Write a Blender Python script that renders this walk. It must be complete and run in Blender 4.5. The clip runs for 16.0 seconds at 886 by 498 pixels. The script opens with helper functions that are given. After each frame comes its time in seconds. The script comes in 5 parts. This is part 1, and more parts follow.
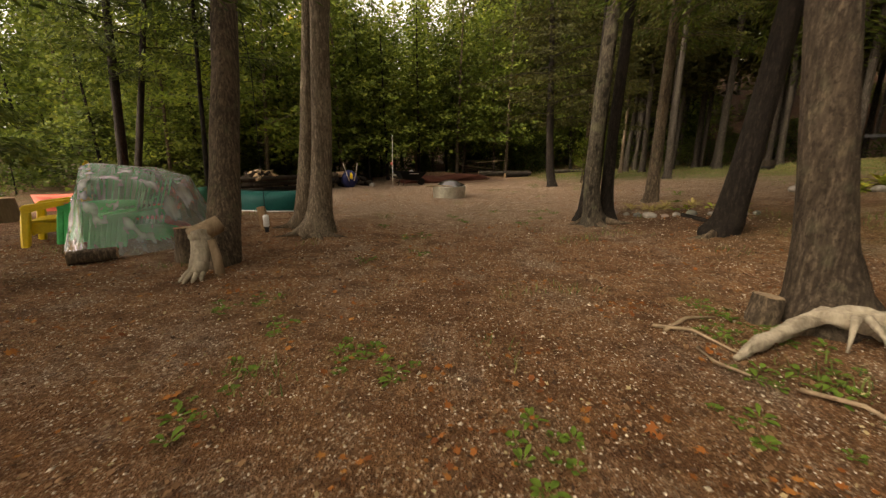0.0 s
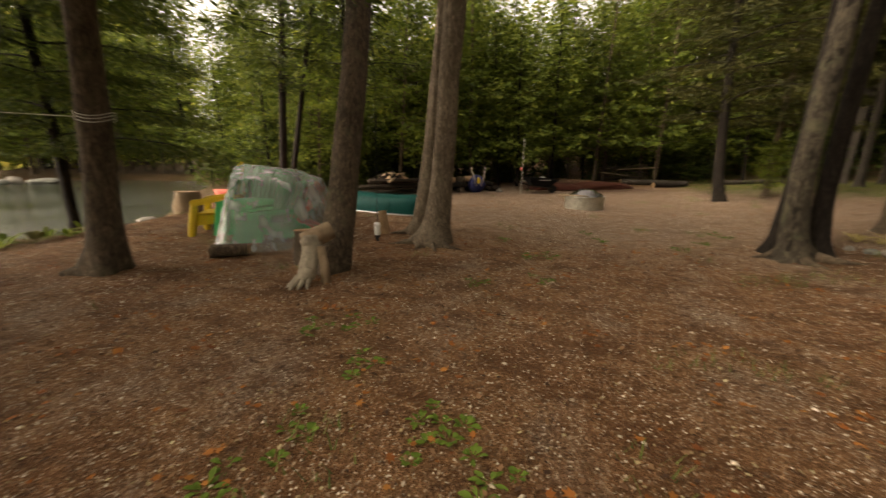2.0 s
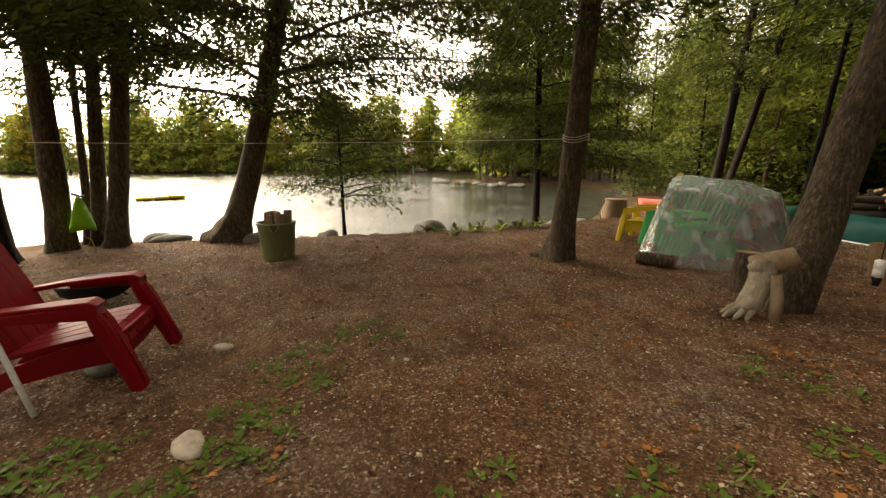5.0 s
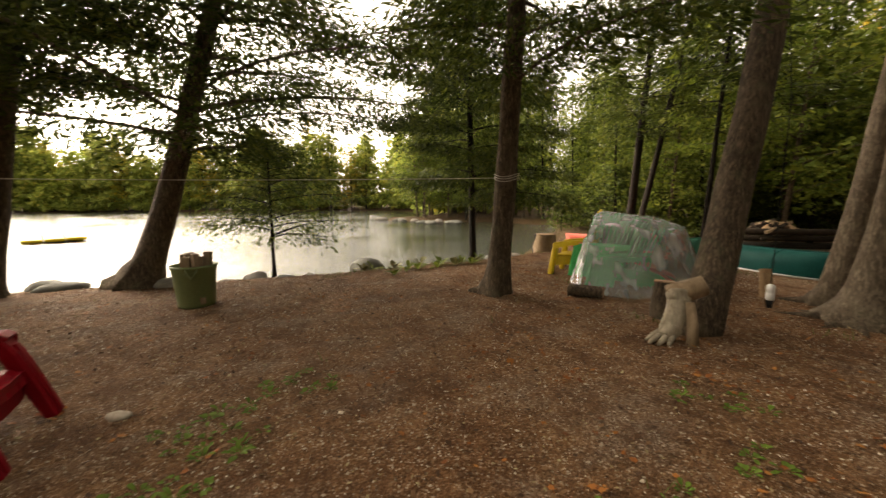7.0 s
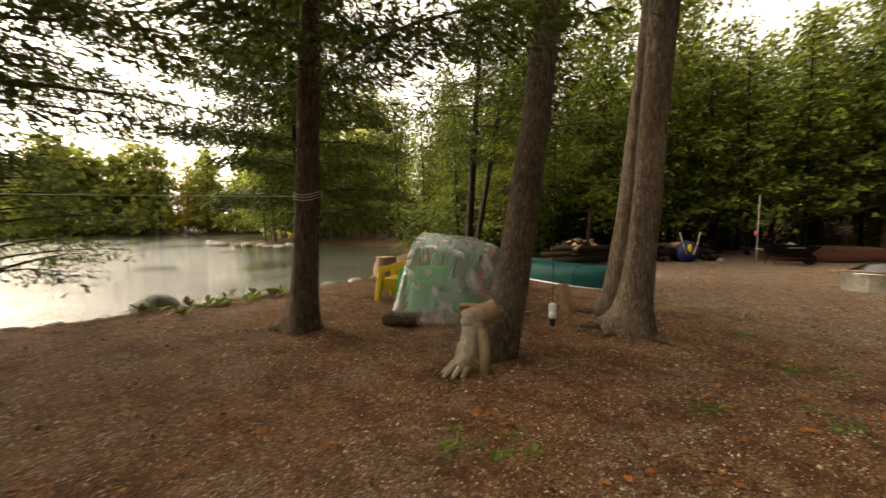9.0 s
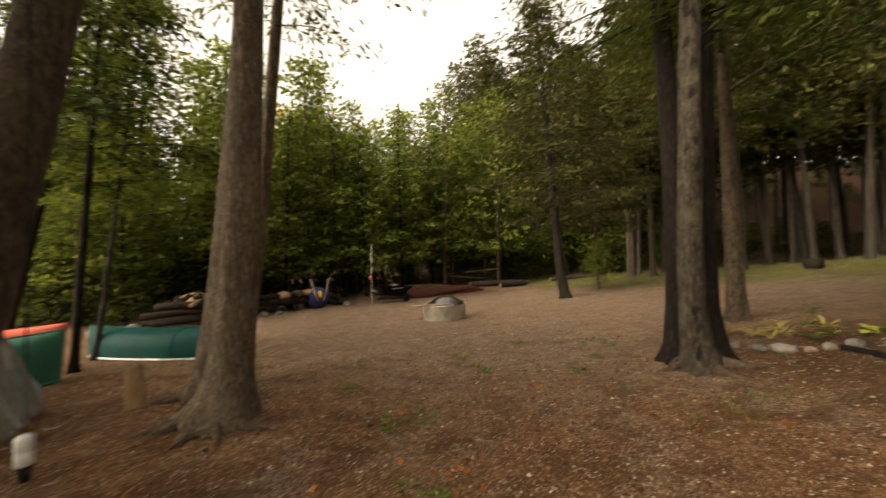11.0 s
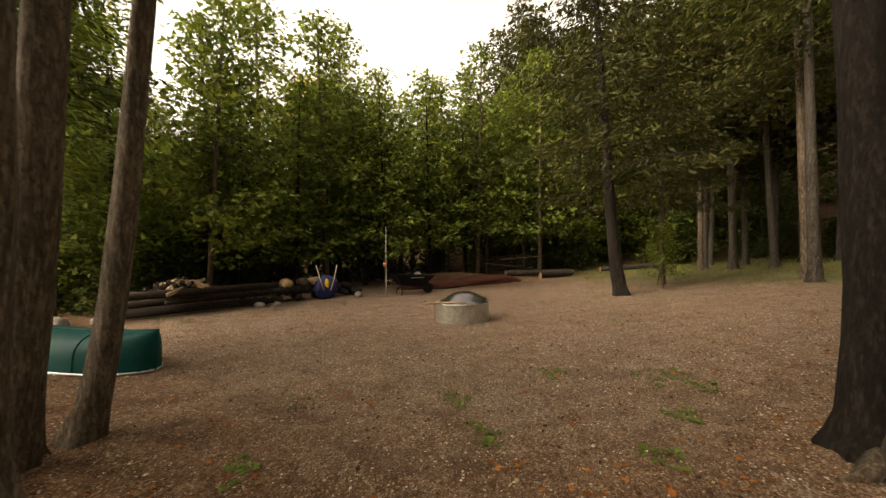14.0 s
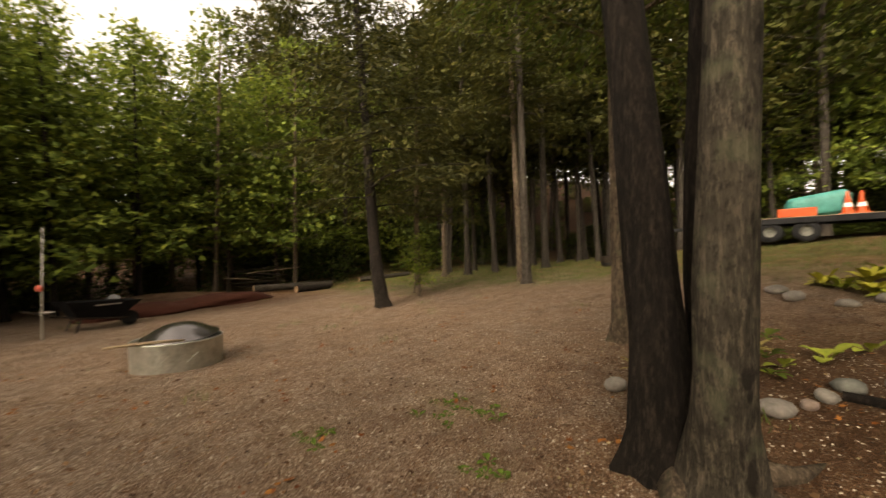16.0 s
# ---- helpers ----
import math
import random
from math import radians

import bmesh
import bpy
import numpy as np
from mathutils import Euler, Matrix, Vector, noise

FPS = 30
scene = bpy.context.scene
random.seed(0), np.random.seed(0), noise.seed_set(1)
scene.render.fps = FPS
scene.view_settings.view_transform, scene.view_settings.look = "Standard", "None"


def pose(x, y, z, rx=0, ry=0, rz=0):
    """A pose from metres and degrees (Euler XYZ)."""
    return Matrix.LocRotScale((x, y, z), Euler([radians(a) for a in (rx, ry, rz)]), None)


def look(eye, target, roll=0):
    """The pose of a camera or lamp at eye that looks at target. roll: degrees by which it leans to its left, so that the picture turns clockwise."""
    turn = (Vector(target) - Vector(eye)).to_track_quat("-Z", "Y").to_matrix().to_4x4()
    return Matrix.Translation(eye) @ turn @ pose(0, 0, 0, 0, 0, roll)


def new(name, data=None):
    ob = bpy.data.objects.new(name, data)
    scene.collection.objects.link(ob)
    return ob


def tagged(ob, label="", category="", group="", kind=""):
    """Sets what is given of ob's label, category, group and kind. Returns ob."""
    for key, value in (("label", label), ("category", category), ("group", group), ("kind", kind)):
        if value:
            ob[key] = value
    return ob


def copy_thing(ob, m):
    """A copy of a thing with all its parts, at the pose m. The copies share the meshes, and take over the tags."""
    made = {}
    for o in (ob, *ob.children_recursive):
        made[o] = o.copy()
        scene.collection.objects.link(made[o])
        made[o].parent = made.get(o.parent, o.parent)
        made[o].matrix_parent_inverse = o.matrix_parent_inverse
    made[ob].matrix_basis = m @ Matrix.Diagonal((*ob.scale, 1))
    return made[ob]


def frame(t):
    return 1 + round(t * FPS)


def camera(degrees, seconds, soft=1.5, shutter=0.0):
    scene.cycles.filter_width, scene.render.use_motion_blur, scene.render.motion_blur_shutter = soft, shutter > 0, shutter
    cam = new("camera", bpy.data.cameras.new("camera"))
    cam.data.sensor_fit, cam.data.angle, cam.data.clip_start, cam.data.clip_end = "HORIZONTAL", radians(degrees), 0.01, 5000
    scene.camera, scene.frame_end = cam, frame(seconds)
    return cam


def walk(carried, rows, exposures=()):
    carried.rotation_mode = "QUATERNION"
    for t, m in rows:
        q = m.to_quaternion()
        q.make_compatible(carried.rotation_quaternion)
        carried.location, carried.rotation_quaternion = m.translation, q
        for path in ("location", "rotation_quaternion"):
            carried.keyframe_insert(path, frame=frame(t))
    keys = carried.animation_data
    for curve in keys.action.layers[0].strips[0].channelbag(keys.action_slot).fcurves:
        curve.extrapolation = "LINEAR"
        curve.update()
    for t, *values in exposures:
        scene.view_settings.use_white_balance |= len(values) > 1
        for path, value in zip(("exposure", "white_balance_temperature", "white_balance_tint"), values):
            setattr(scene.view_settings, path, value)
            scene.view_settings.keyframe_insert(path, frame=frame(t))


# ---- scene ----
cam = camera(97.8, 16.0, 1.4, 0.4)
METRES, EYE, TILT, LEAN, TURN = 8.0, 1.5, 0.0, 0.0, 0.0
ROWS = [
    (0.0, 0.0, 0.0, 0.0, 0.02, -13.87, -0.07),
    (0.5, -0.0012, 0.0472, 0.0008, 0.59, -14.2, -0.25),
    (1.0, -0.0064, 0.0906, 0.0015, 0.47, -13.77, -1.13),
    (1.5, -0.0082, 0.1106, 0.0027, 7.17, -13.61, -1.28),
    (2.0, -0.0064, 0.1138, 0.002, 18.92, -13.41, -0.74),
    (2.5, -0.0086, 0.1064, 0.0041, 34.81, -12.88, 0.64),
    (3.0, -0.0169, 0.0851, 0.0061, 56.27, -12.34, 1.8),
    (3.5, -0.0227, 0.0727, 0.0069, 71.51, -13.22, 1.62),
    (4.0, -0.0253, 0.0716, 0.0061, 74.58, -13.39, 0.97),
    (6.5, -0.0391, 0.0672, 0.0058, 70.09, -8.05, -0.12),
    (7.0, -0.0405, 0.0757, 0.006, 65.24, -6.95, 0.42),
    (7.5, -0.0408, 0.1039, 0.0053, 58.28, -6.1, 1.49),
    (8.0, -0.0402, 0.1395, 0.0067, 55.66, -5.46, 1.04),
    (10.5, -0.0625, 0.3534, -0.0002, 11.91, -0.31, 1.67),
    (11.0, -0.0397, 0.4006, 0.0016, -2.87, 2.09, 1.91),
    (11.5, -0.0136, 0.44, 0.0046, -11.84, 4.52, 1.8),
    (12.0, 0.0063, 0.4885, 0.0053, -15.1, 4.88, 0.91),
    (12.5, 0.0254, 0.5351, 0.0045, -11.91, 3.7, 0.63),
    (13.0, 0.0326, 0.5859, 0.0022, -7.35, 2.9, 0.61),
    (13.5, 0.0354, 0.6407, 0.0027, -2.49, 1.76, 0.58),
    (14.0, 0.045, 0.6867, 0.0028, 3.63, 0.07, 1.08),
    (14.5, 0.0465, 0.7457, 0.0008, -3.36, -2.11, 1.91),
    (15.0, 0.0568, 0.794, 0.002, -13.59, -1.97, 1.52),
    (15.5, 0.0685, 0.8227, 0.0008, -21.28, -1.44, 1.34),
    (16.0, 0.0772, 0.8566, 0.0012, -31.34, 0.76, 1.71),
]
walk(cam, [(t, pose(0, 0, EYE, TILT, LEAN, TURN) @ pose(METRES * x, METRES * y, METRES * z, 90 + pitch, roll, yaw)) for t, x, y, z, yaw, pitch, roll in ROWS],
     [(0.0, 1.85, 8800, 12), (8.2, 1.95, 8800, 12), (10.5, 1.95, 8800, 12), (16.0, 1.9, 8800, 12)])

# ---- world and light ----
world = bpy.data.worlds.new("overcast_sky")
scene.world = world
world.use_nodes = True
wn, wl = world.node_tree.nodes, world.node_tree.links
wn.clear()
sky = wn.new("ShaderNodeTexSky")
sky.sky_type, sky.sun_disc = "NISHITA", False
sky.sun_elevation, sky.sun_rotation = radians(36), radians(-118)
sky.air_density, sky.dust_density = 1.0, 4.0
grey = wn.new("ShaderNodeHueSaturation")
grey.inputs["Saturation"].default_value = 0.12
wbg = wn.new("ShaderNodeBackground")
wbg.inputs["Strength"].default_value = 0.14
wout = wn.new("ShaderNodeOutputWorld")
wl.new(sky.outputs[0], grey.inputs["Color"])
wl.new(grey.outputs[0], wbg.inputs["Color"])
wl.new(wbg.outputs[0], wout.inputs["Surface"])
sun = new("sun", bpy.data.lights.new("sun", "SUN"))
sun.data.energy, sun.data.angle, sun.data.color = 0.8, radians(60), (1.0, 0.95, 0.88)
sun.matrix_basis = look((0, 0, 30), (0.714, 0.38, 29.41))


# ---- materials ----
def mat_base(name, rough=0.8, metallic=0.0):
    m = bpy.data.materials.new(name)
    m.use_nodes = True
    b = m.node_tree.nodes["Principled BSDF"]
    b.inputs["Roughness"].default_value = rough
    b.inputs["Metallic"].default_value = metallic
    if rough > 0.7:
        b.inputs["Specular IOR Level"].default_value = 0.2
    return m, m.node_tree.nodes, m.node_tree.links, b


def coords(n, l, scale=(1, 1, 1), world_space=False):
    mp = n.new("ShaderNodeMapping")
    mp.inputs["Scale"].default_value = scale
    if world_space:
        g = n.new("ShaderNodeNewGeometry")
        l.new(g.outputs["Position"], mp.inputs["Vector"])
    else:
        tc = n.new("ShaderNodeTexCoord")
        l.new(tc.outputs["Object"], mp.inputs["Vector"])
    return mp.outputs[0]


def noise_tex(n, l, vec, scale, detail=4, rough=0.55):
    t = n.new("ShaderNodeTexNoise")
    t.inputs["Scale"].default_value = scale
    t.inputs["Detail"].default_value = detail
    t.inputs["Roughness"].default_value = rough
    l.new(vec, t.inputs["Vector"])
    return t.outputs["Fac"]


def ramp(n, l, fac, stops):
    r = n.new("ShaderNodeValToRGB")
    e = r.color_ramp.elements
    while len(e) < len(stops):
        e.new(0.5)
    for el, (p, c) in zip(e, stops):
        el.position = p
        el.color = (*c, 1) if len(c) == 3 else c
    l.new(fac, r.inputs[0])
    return r.outputs[0]


def mixc(n, l, fac, a, b, mode="MIX"):
    m = n.new("ShaderNodeMix")
    m.data_type, m.blend_type = "RGBA", mode
    for sock, v in ((m.inputs[0], fac), (m.inputs[6], a), (m.inputs[7], b)):
        if isinstance(v, (int, float)):
            sock.default_value = v
        elif isinstance(v, tuple):
            sock.default_value = (*v, 1)
        else:
            l.new(v, sock)
    return m.outputs[2]


def bump(n, l, b, height, strength=0.5, dist=0.02):
    bp = n.new("ShaderNodeBump")
    bp.inputs["Strength"].default_value = strength
    bp.inputs["Distance"].default_value = dist
    l.new(height, bp.inputs["Height"])
    l.new(bp.outputs[0], b.inputs["Normal"])


def plain_mat(name, c1, c2, scale=6, rough=0.6, metallic=0.0, stretch=(1, 1, 1), bmp=0.15, fine=40, gloss=None):
    """Two-tone mottled paint, plastic, wood or stone with a fine relief."""
    m, n, l, b = mat_base(name, rough, metallic)
    if gloss is not None:
        b.inputs["Specular IOR Level"].default_value = gloss
    v = coords(n, l, stretch)
    a = noise_tex(n, l, v, scale, 5)
    f = noise_tex(n, l, v, fine, 4)
    c = ramp(n, l, a, [(0.3, c1), (0.7, c2)])
    c = mixc(n, l, 0.25, c, ramp(n, l, f, [(0.3, tuple(0.6 * k for k in c1)), (0.7, tuple(min(1, 1.25 * k) for k in c2))]))
    l.new(c, b.inputs["Base Color"])
    bump(n, l, b, f, bmp, 0.01)
    return m


def bark_mat(name, dark, light, mossy=0.0, scars=0.0):
    m, n, l, b = mat_base(name, 0.92)
    v = coords(n, l, (1, 1, 0.2))
    ridge = noise_tex(n, l, v, 30, 7, 0.72)
    flake = noise_tex(n, l, coords(n, l, (1, 1, 0.55)), 34, 5, 0.7)
    broad = noise_tex(n, l, coords(n, l, (1, 1, 0.5)), 2.2, 4)
    c = ramp(n, l, ridge, [(0.32, tuple(0.35 * k for k in dark)), (0.5, dark), (0.68, light)])
    c = mixc(n, l, ramp(n, l, broad, [(0.45, (0, 0, 0)), (0.7, (0.35, 0.35, 0.35))]), c, light)
    c = mixc(n, l, ramp(n, l, flake, [(0.36, (0.8, 0.8, 0.8)), (0.5, (0, 0, 0))]), c, tuple(0.4 * k for k in dark))
    if mossy:
        patch = noise_tex(n, l, coords(n, l), 5, 5)
        c = mixc(n, l, ramp(n, l, patch, [(0.55, (0, 0, 0)), (0.7, (mossy,) * 3)]), c, (0.16, 0.17, 0.10))
    if scars:
        blot = noise_tex(n, l, coords(n, l, (1, 1, 0.55)), 8.5, 3, 0.5)
        c = mixc(n, l, ramp(n, l, blot, [(0.6, (0, 0, 0)), (0.66, (scars,) * 3)]), c, (0.012, 0.009, 0.007))
    l.new(c, b.inputs["Base Color"])
    bump(n, l, b, ridge, 0.9, 0.03)
    return m


def leaf_mat(name, cols, trans=0.5, rough=0.65):
    m, n, l, b = mat_base(name, rough)
    b.inputs["Specular IOR Level"].default_value = 0.15
    g = n.new("ShaderNodeNewGeometry")
    oi = n.new("ShaderNodeObjectInfo")
    big = noise_tex(n, l, coords(n, l, (1, 1, 1), True), 0.55, 3)
    mx = n.new("ShaderNodeMath")
    mx.operation = "MULTIPLY_ADD"
    l.new(g.outputs["Random Per Island"], mx.inputs[0])
    mx.inputs[1].default_value = 0.55
    ad = n.new("ShaderNodeMath")
    ad.operation = "MULTIPLY_ADD"
    l.new(big, ad.inputs[0])
    ad.inputs[1].default_value = 0.75
    ad.inputs[2].default_value = -0.22
    l.new(ad.outputs[0], mx.inputs[2])
    k = len(cols) - 1
    c = ramp(n, l, mx.outputs[0], [(0.1 + 0.8 * i / k, col) for i, col in enumerate(cols)])
    hs = n.new("ShaderNodeHueSaturation")
    l.new(c, hs.inputs["Color"])
    mv = n.new("ShaderNodeMath")
    mv.operation = "MULTIPLY_ADD"
    l.new(oi.outputs["Random"], mv.inputs[0])
    mv.inputs[1].default_value, mv.inputs[2].default_value = 0.5, 0.75
    l.new(mv.outputs[0], hs.inputs["Value"])
    l.new(hs.outputs[0], b.inputs["Base Color"])
    tr = n.new("ShaderNodeBsdfTranslucent")
    l.new(hs.outputs[0], tr.inputs["Color"])
    ms = n.new("ShaderNodeMixShader")
    ms.inputs[0].default_value = trans
    l.new(b.outputs[0], ms.inputs[1])
    l.new(tr.outputs[0], ms.inputs[2])
    l.new(ms.outputs[0], n["Material Output"].inputs["Surface"])
    return m


def ground_mat():
    m, n, l, b = mat_base("gravel_and_leaf_litter", 0.95)
    v = coords(n, l, (1, 1, 1), True)
    broad = noise_tex(n, l, v, 0.45, 5, 0.6)
    mid = noise_tex(n, l, v, 3.0, 6, 0.65)
    fine = noise_tex(n, l, v, 55, 6, 0.7)
    soil = ramp(n, l, mid, [(0.28, (0.075, 0.033, 0.013)), (0.52, (0.215, 0.103, 0.045)), (0.74, (0.37, 0.2, 0.1))])
    red = ramp(n, l, mid, [(0.3, (0.075, 0.028, 0.011)), (0.6, (0.2, 0.08, 0.03)), (0.8, (0.32, 0.145, 0.056))])
    c = mixc(n, l, ramp(n, l, broad, [(0.46, (0, 0, 0)), (0.62, (0.75, 0.75, 0.75))]), soil, red)
    vo = n.new("ShaderNodeTexVoronoi")
    vo.inputs["Scale"].default_value = 78
    l.new(v, vo.inputs["Vector"])
    peb = ramp(n, l, vo.outputs["Color"], [(0.0, (0.028, 0.012, 0.005)), (0.42, (0.14, 0.066, 0.029)), (0.74, (0.38, 0.215, 0.115)), (0.95, (0.95, 0.78, 0.6))])
    c = mixc(n, l, 0.5, c, peb)
    # trodden grey gravel showing in streaks, and damp dark clumps of needles
    worn = noise_tex(n, l, coords(n, l, (1, 0.55, 1), True), 1.1, 6, 0.68)
    grey = ramp(n, l, vo.outputs["Color"], [(0.0, (0.08, 0.056, 0.042)), (0.5, (0.23, 0.172, 0.132)), (1.0, (0.6, 0.51, 0.42))])
    c = mixc(n, l, ramp(n, l, worn, [(0.5, (0, 0, 0)), (0.64, (0.45, 0.45, 0.45))]), c, grey)
    drift = noise_tex(n, l, coords(n, l, (0.7, 1, 1), True), 1.9, 6, 0.7)
    needles = ramp(n, l, fine, [(0.3, (0.035, 0.014, 0.006)), (0.55, (0.12, 0.05, 0.02)), (0.75, (0.26, 0.125, 0.055))])
    c = mixc(n, l, ramp(n, l, drift, [(0.5, (0, 0, 0)), (0.6, (0.7, 0.7, 0.7))]), c, needles)
    clump = noise_tex(n, l, v, 11, 6, 0.72)
    c = mixc(n, l, ramp(n, l, clump, [(0.3, (0.85, 0.85, 0.85)), (0.46, (0, 0, 0))]), c, (0.045, 0.022, 0.011))
    ga = n.new("ShaderNodeAttribute")
    ga.attribute_name = "pale_gravel"
    pg = ramp(n, l, vo.outputs["Color"], [(0.0, (0.13, 0.09, 0.064)), (0.5, (0.3, 0.22, 0.16)), (1.0, (0.62, 0.51, 0.41))])
    gf = n.new("ShaderNodeMath")
    gf.operation = "MULTIPLY"
    l.new(ga.outputs["Fac"], gf.inputs[0])
    l.new(ramp(n, l, mid, [(0.3, (0.35,) * 3), (0.65, (1,) * 3)]), gf.inputs[1])
    c = mixc(n, l, gf.outputs[0], c, pg)
    # grass and moss away from the trodden gravel
    at = n.new("ShaderNodeAttribute")
    at.attribute_name = "grass"
    gn = noise_tex(n, l, v, 1.6, 6, 0.7)
    gm = n.new("ShaderNodeMath")
    gm.operation = "MULTIPLY"
    l.new(at.outputs["Fac"], gm.inputs[0])
    l.new(ramp(n, l, gn, [(0.36, (0.1, 0.1, 0.1)), (0.62, (1, 1, 1))]), gm.inputs[1])
    grass = ramp(n, l, fine, [(0.3, (0.05, 0.06, 0.014)), (0.6, (0.1, 0.12, 0.028)), (0.8, (0.17, 0.17, 0.055))])
    c = mixc(n, l, gm.outputs[0], c, grass)
    lt = n.new("ShaderNodeAttribute")
    lt.attribute_name = "litter"
    lm = ramp(n, l, fine, [(0.25, (0.018, 0.008, 0.004)), (0.55, (0.055, 0.022, 0.01)), (0.8, (0.11, 0.046, 0.02))])
    c = mixc(n, l, lt.outputs["Fac"], c, lm)
    l.new(c, b.inputs["Base Color"])
    hs = n.new("ShaderNodeMath")
    hs.operation = "ADD"
    l.new(fine, hs.inputs[0])
    l.new(vo.outputs["Distance"], hs.inputs[1])
    bump(n, l, b, hs.outputs[0], 1.0, 0.03)
    return m


def water_mat():
    m, n, l, b = mat_base("lake_water", 0.06)
    b.inputs["Base Color"].default_value = (0.03, 0.035, 0.025, 1)
    b.inputs["IOR"].default_value = 1.33
    b.inputs["Specular IOR Level"].default_value = 1.0
    v = coords(n, l, (1.0, 0.45, 1), True)
    w1 = noise_tex(n, l, v, 3.4, 6, 0.62)
    w2 = noise_tex(n, l, coords(n, l, (1, 1, 1), True), 0.13, 3)
    mm = n.new("ShaderNodeMath")
    mm.operation = "MULTIPLY"
    l.new(w1, mm.inputs[0])
    l.new(ramp(n, l, w2, [(0.35, (0.15,) * 3), (0.6, (1,) * 3)]), mm.inputs[1])
    bump(n, l, b, mm.outputs[0], 0.6, 0.2)
    return m


M_GROUND, M_WATER = ground_mat(), water_mat()
M_BARK = bark_mat("cedar_bark", (0.075, 0.054, 0.037), (0.22, 0.165, 0.115), 0.25)
# weathered grey bark, raised further to carry the light from the lake side
M_BARK_LIGHT = bark_mat("weathered_lake_lit_bark", (0.125, 0.095, 0.067), (0.34, 0.268, 0.198), 0.15)
M_BARK_SCAR = bark_mat("grey_scarred_bark", (0.055, 0.046, 0.034), (0.16, 0.13, 0.096), 0.35, 0.9)
M_BARK_BROWN = bark_mat("brown_cedar_bark", (0.05, 0.036, 0.025), (0.14, 0.104, 0.074), 0.15)
# near-black bark: the shade on these trunks is put into the colour
M_BARK_DARK = bark_mat("dark_shaded_bark", (0.011, 0.008, 0.006), (0.042, 0.031, 0.024))
M_BARK_PALE = bark_mat("pale_grey_bark", (0.036, 0.029, 0.023), (0.1, 0.083, 0.068), 0.15)
M_CEDAR = leaf_mat("cedar_foliage", [(0.022, 0.034, 0.008), (0.045, 0.066, 0.012), (0.085, 0.105, 0.019), (0.15, 0.155, 0.03)], 0.4)
M_BROAD = leaf_mat("broadleaf_foliage", [(0.045, 0.07, 0.012), (0.1, 0.142, 0.022), (0.185, 0.22, 0.034), (0.33, 0.32, 0.05)], 0.42)
M_OLIVE = leaf_mat("olive_conifer_foliage", [(0.02, 0.024, 0.007), (0.042, 0.045, 0.011), (0.075, 0.072, 0.017), (0.125, 0.1, 0.03)], 0.3)
M_WOODS = leaf_mat("woods_foliage", [(0.044, 0.066, 0.013), (0.094, 0.13, 0.023), (0.172, 0.205, 0.035), (0.29, 0.29, 0.05)], 0.38)
M_YELLOW = leaf_mat("yellow_autumn_foliage", [(0.16, 0.15, 0.02), (0.34, 0.26, 0.03), (0.5, 0.36, 0.05), (0.45, 0.2, 0.06)], 0.5)
# light green and yellow, brightened further to make up for the backlight
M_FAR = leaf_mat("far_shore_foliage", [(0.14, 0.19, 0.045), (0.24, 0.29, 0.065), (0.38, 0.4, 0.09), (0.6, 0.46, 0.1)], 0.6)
M_STONE = plain_mat("grey_field_stone", (0.13, 0.115, 0.1), (0.3, 0.27, 0.235), 5, 0.85, bmp=0.4, fine=30)
M_RED = plain_mat("red_resin", (0.2, 0.002, 0.008), (0.26, 0.003, 0.011), 4, 0.5, bmp=0.06, fine=90, gloss=0.16)
M_GREENP = plain_mat("green_resin", (0.03, 0.46, 0.14), (0.05, 0.58, 0.19), 4, 0.45, bmp=0.05)
M_YELLOWP = plain_mat("yellow_resin", (0.62, 0.42, 0.01), (0.72, 0.5, 0.02), 4, 0.45, bmp=0.05)
M_CANOE = plain_mat("green_canoe_hull", (0.002, 0.05, 0.046), (0.005, 0.075, 0.068), 3, 0.55, bmp=0.04, gloss=0.08)
M_CANOE_OLD = plain_mat("faded_green_hull", (0.012, 0.13, 0.085), (0.03, 0.2, 0.13), 3, 0.55, bmp=0.04)
M_STEEL = plain_mat("galvanised_steel", (0.33, 0.33, 0.28), (0.56, 0.55, 0.48), 7, 0.42, 0.75, bmp=0.1, fine=25)
M_WOOD = plain_mat("weathered_wood", (0.17, 0.115, 0.07), (0.34, 0.25, 0.165), 9, 0.85, stretch=(1, 1, 0.2), bmp=0.4)
M_CUT = plain_mat("cut_log_wood", (0.24, 0.14, 0.075), (0.4, 0.27, 0.16), 9, 0.85, stretch=(1, 1, 0.3), bmp=0.35)
M_ROOT = plain_mat("bleached_driftwood", (0.15, 0.12, 0.085), (0.42, 0.36, 0.275), 9, 0.85, stretch=(1, 1, 0.25), bmp=0.4)
M_BIN = plain_mat("olive_green_plastic", (0.12, 0.155, 0.06), (0.15, 0.19, 0.08), 3, 0.5, bmp=0.05)
M_BLACK = plain_mat("black_plastic", (0.008, 0.008, 0.009), (0.016, 0.016, 0.017), 5, 0.75, bmp=0.1)
M_DARK = plain_mat("dark_old_timber", (0.011, 0.008, 0.006), (0.036, 0.025, 0.017), 9, 0.9, bmp=0.4)
M_WHITE = plain_mat("white_plastic", (0.7, 0.7, 0.68), (0.8, 0.8, 0.78), 4, 0.5, bmp=0.05)
M_BLUE = plain_mat("blue_fabric", (0.004, 0.007, 0.07), (0.008, 0.012, 0.12), 8, 0.8, bmp=0.2)
M_ORANGE = plain_mat("orange_plastic", (0.5, 0.06, 0.01), (0.6, 0.09, 0.018), 4, 0.5, bmp=0.05)
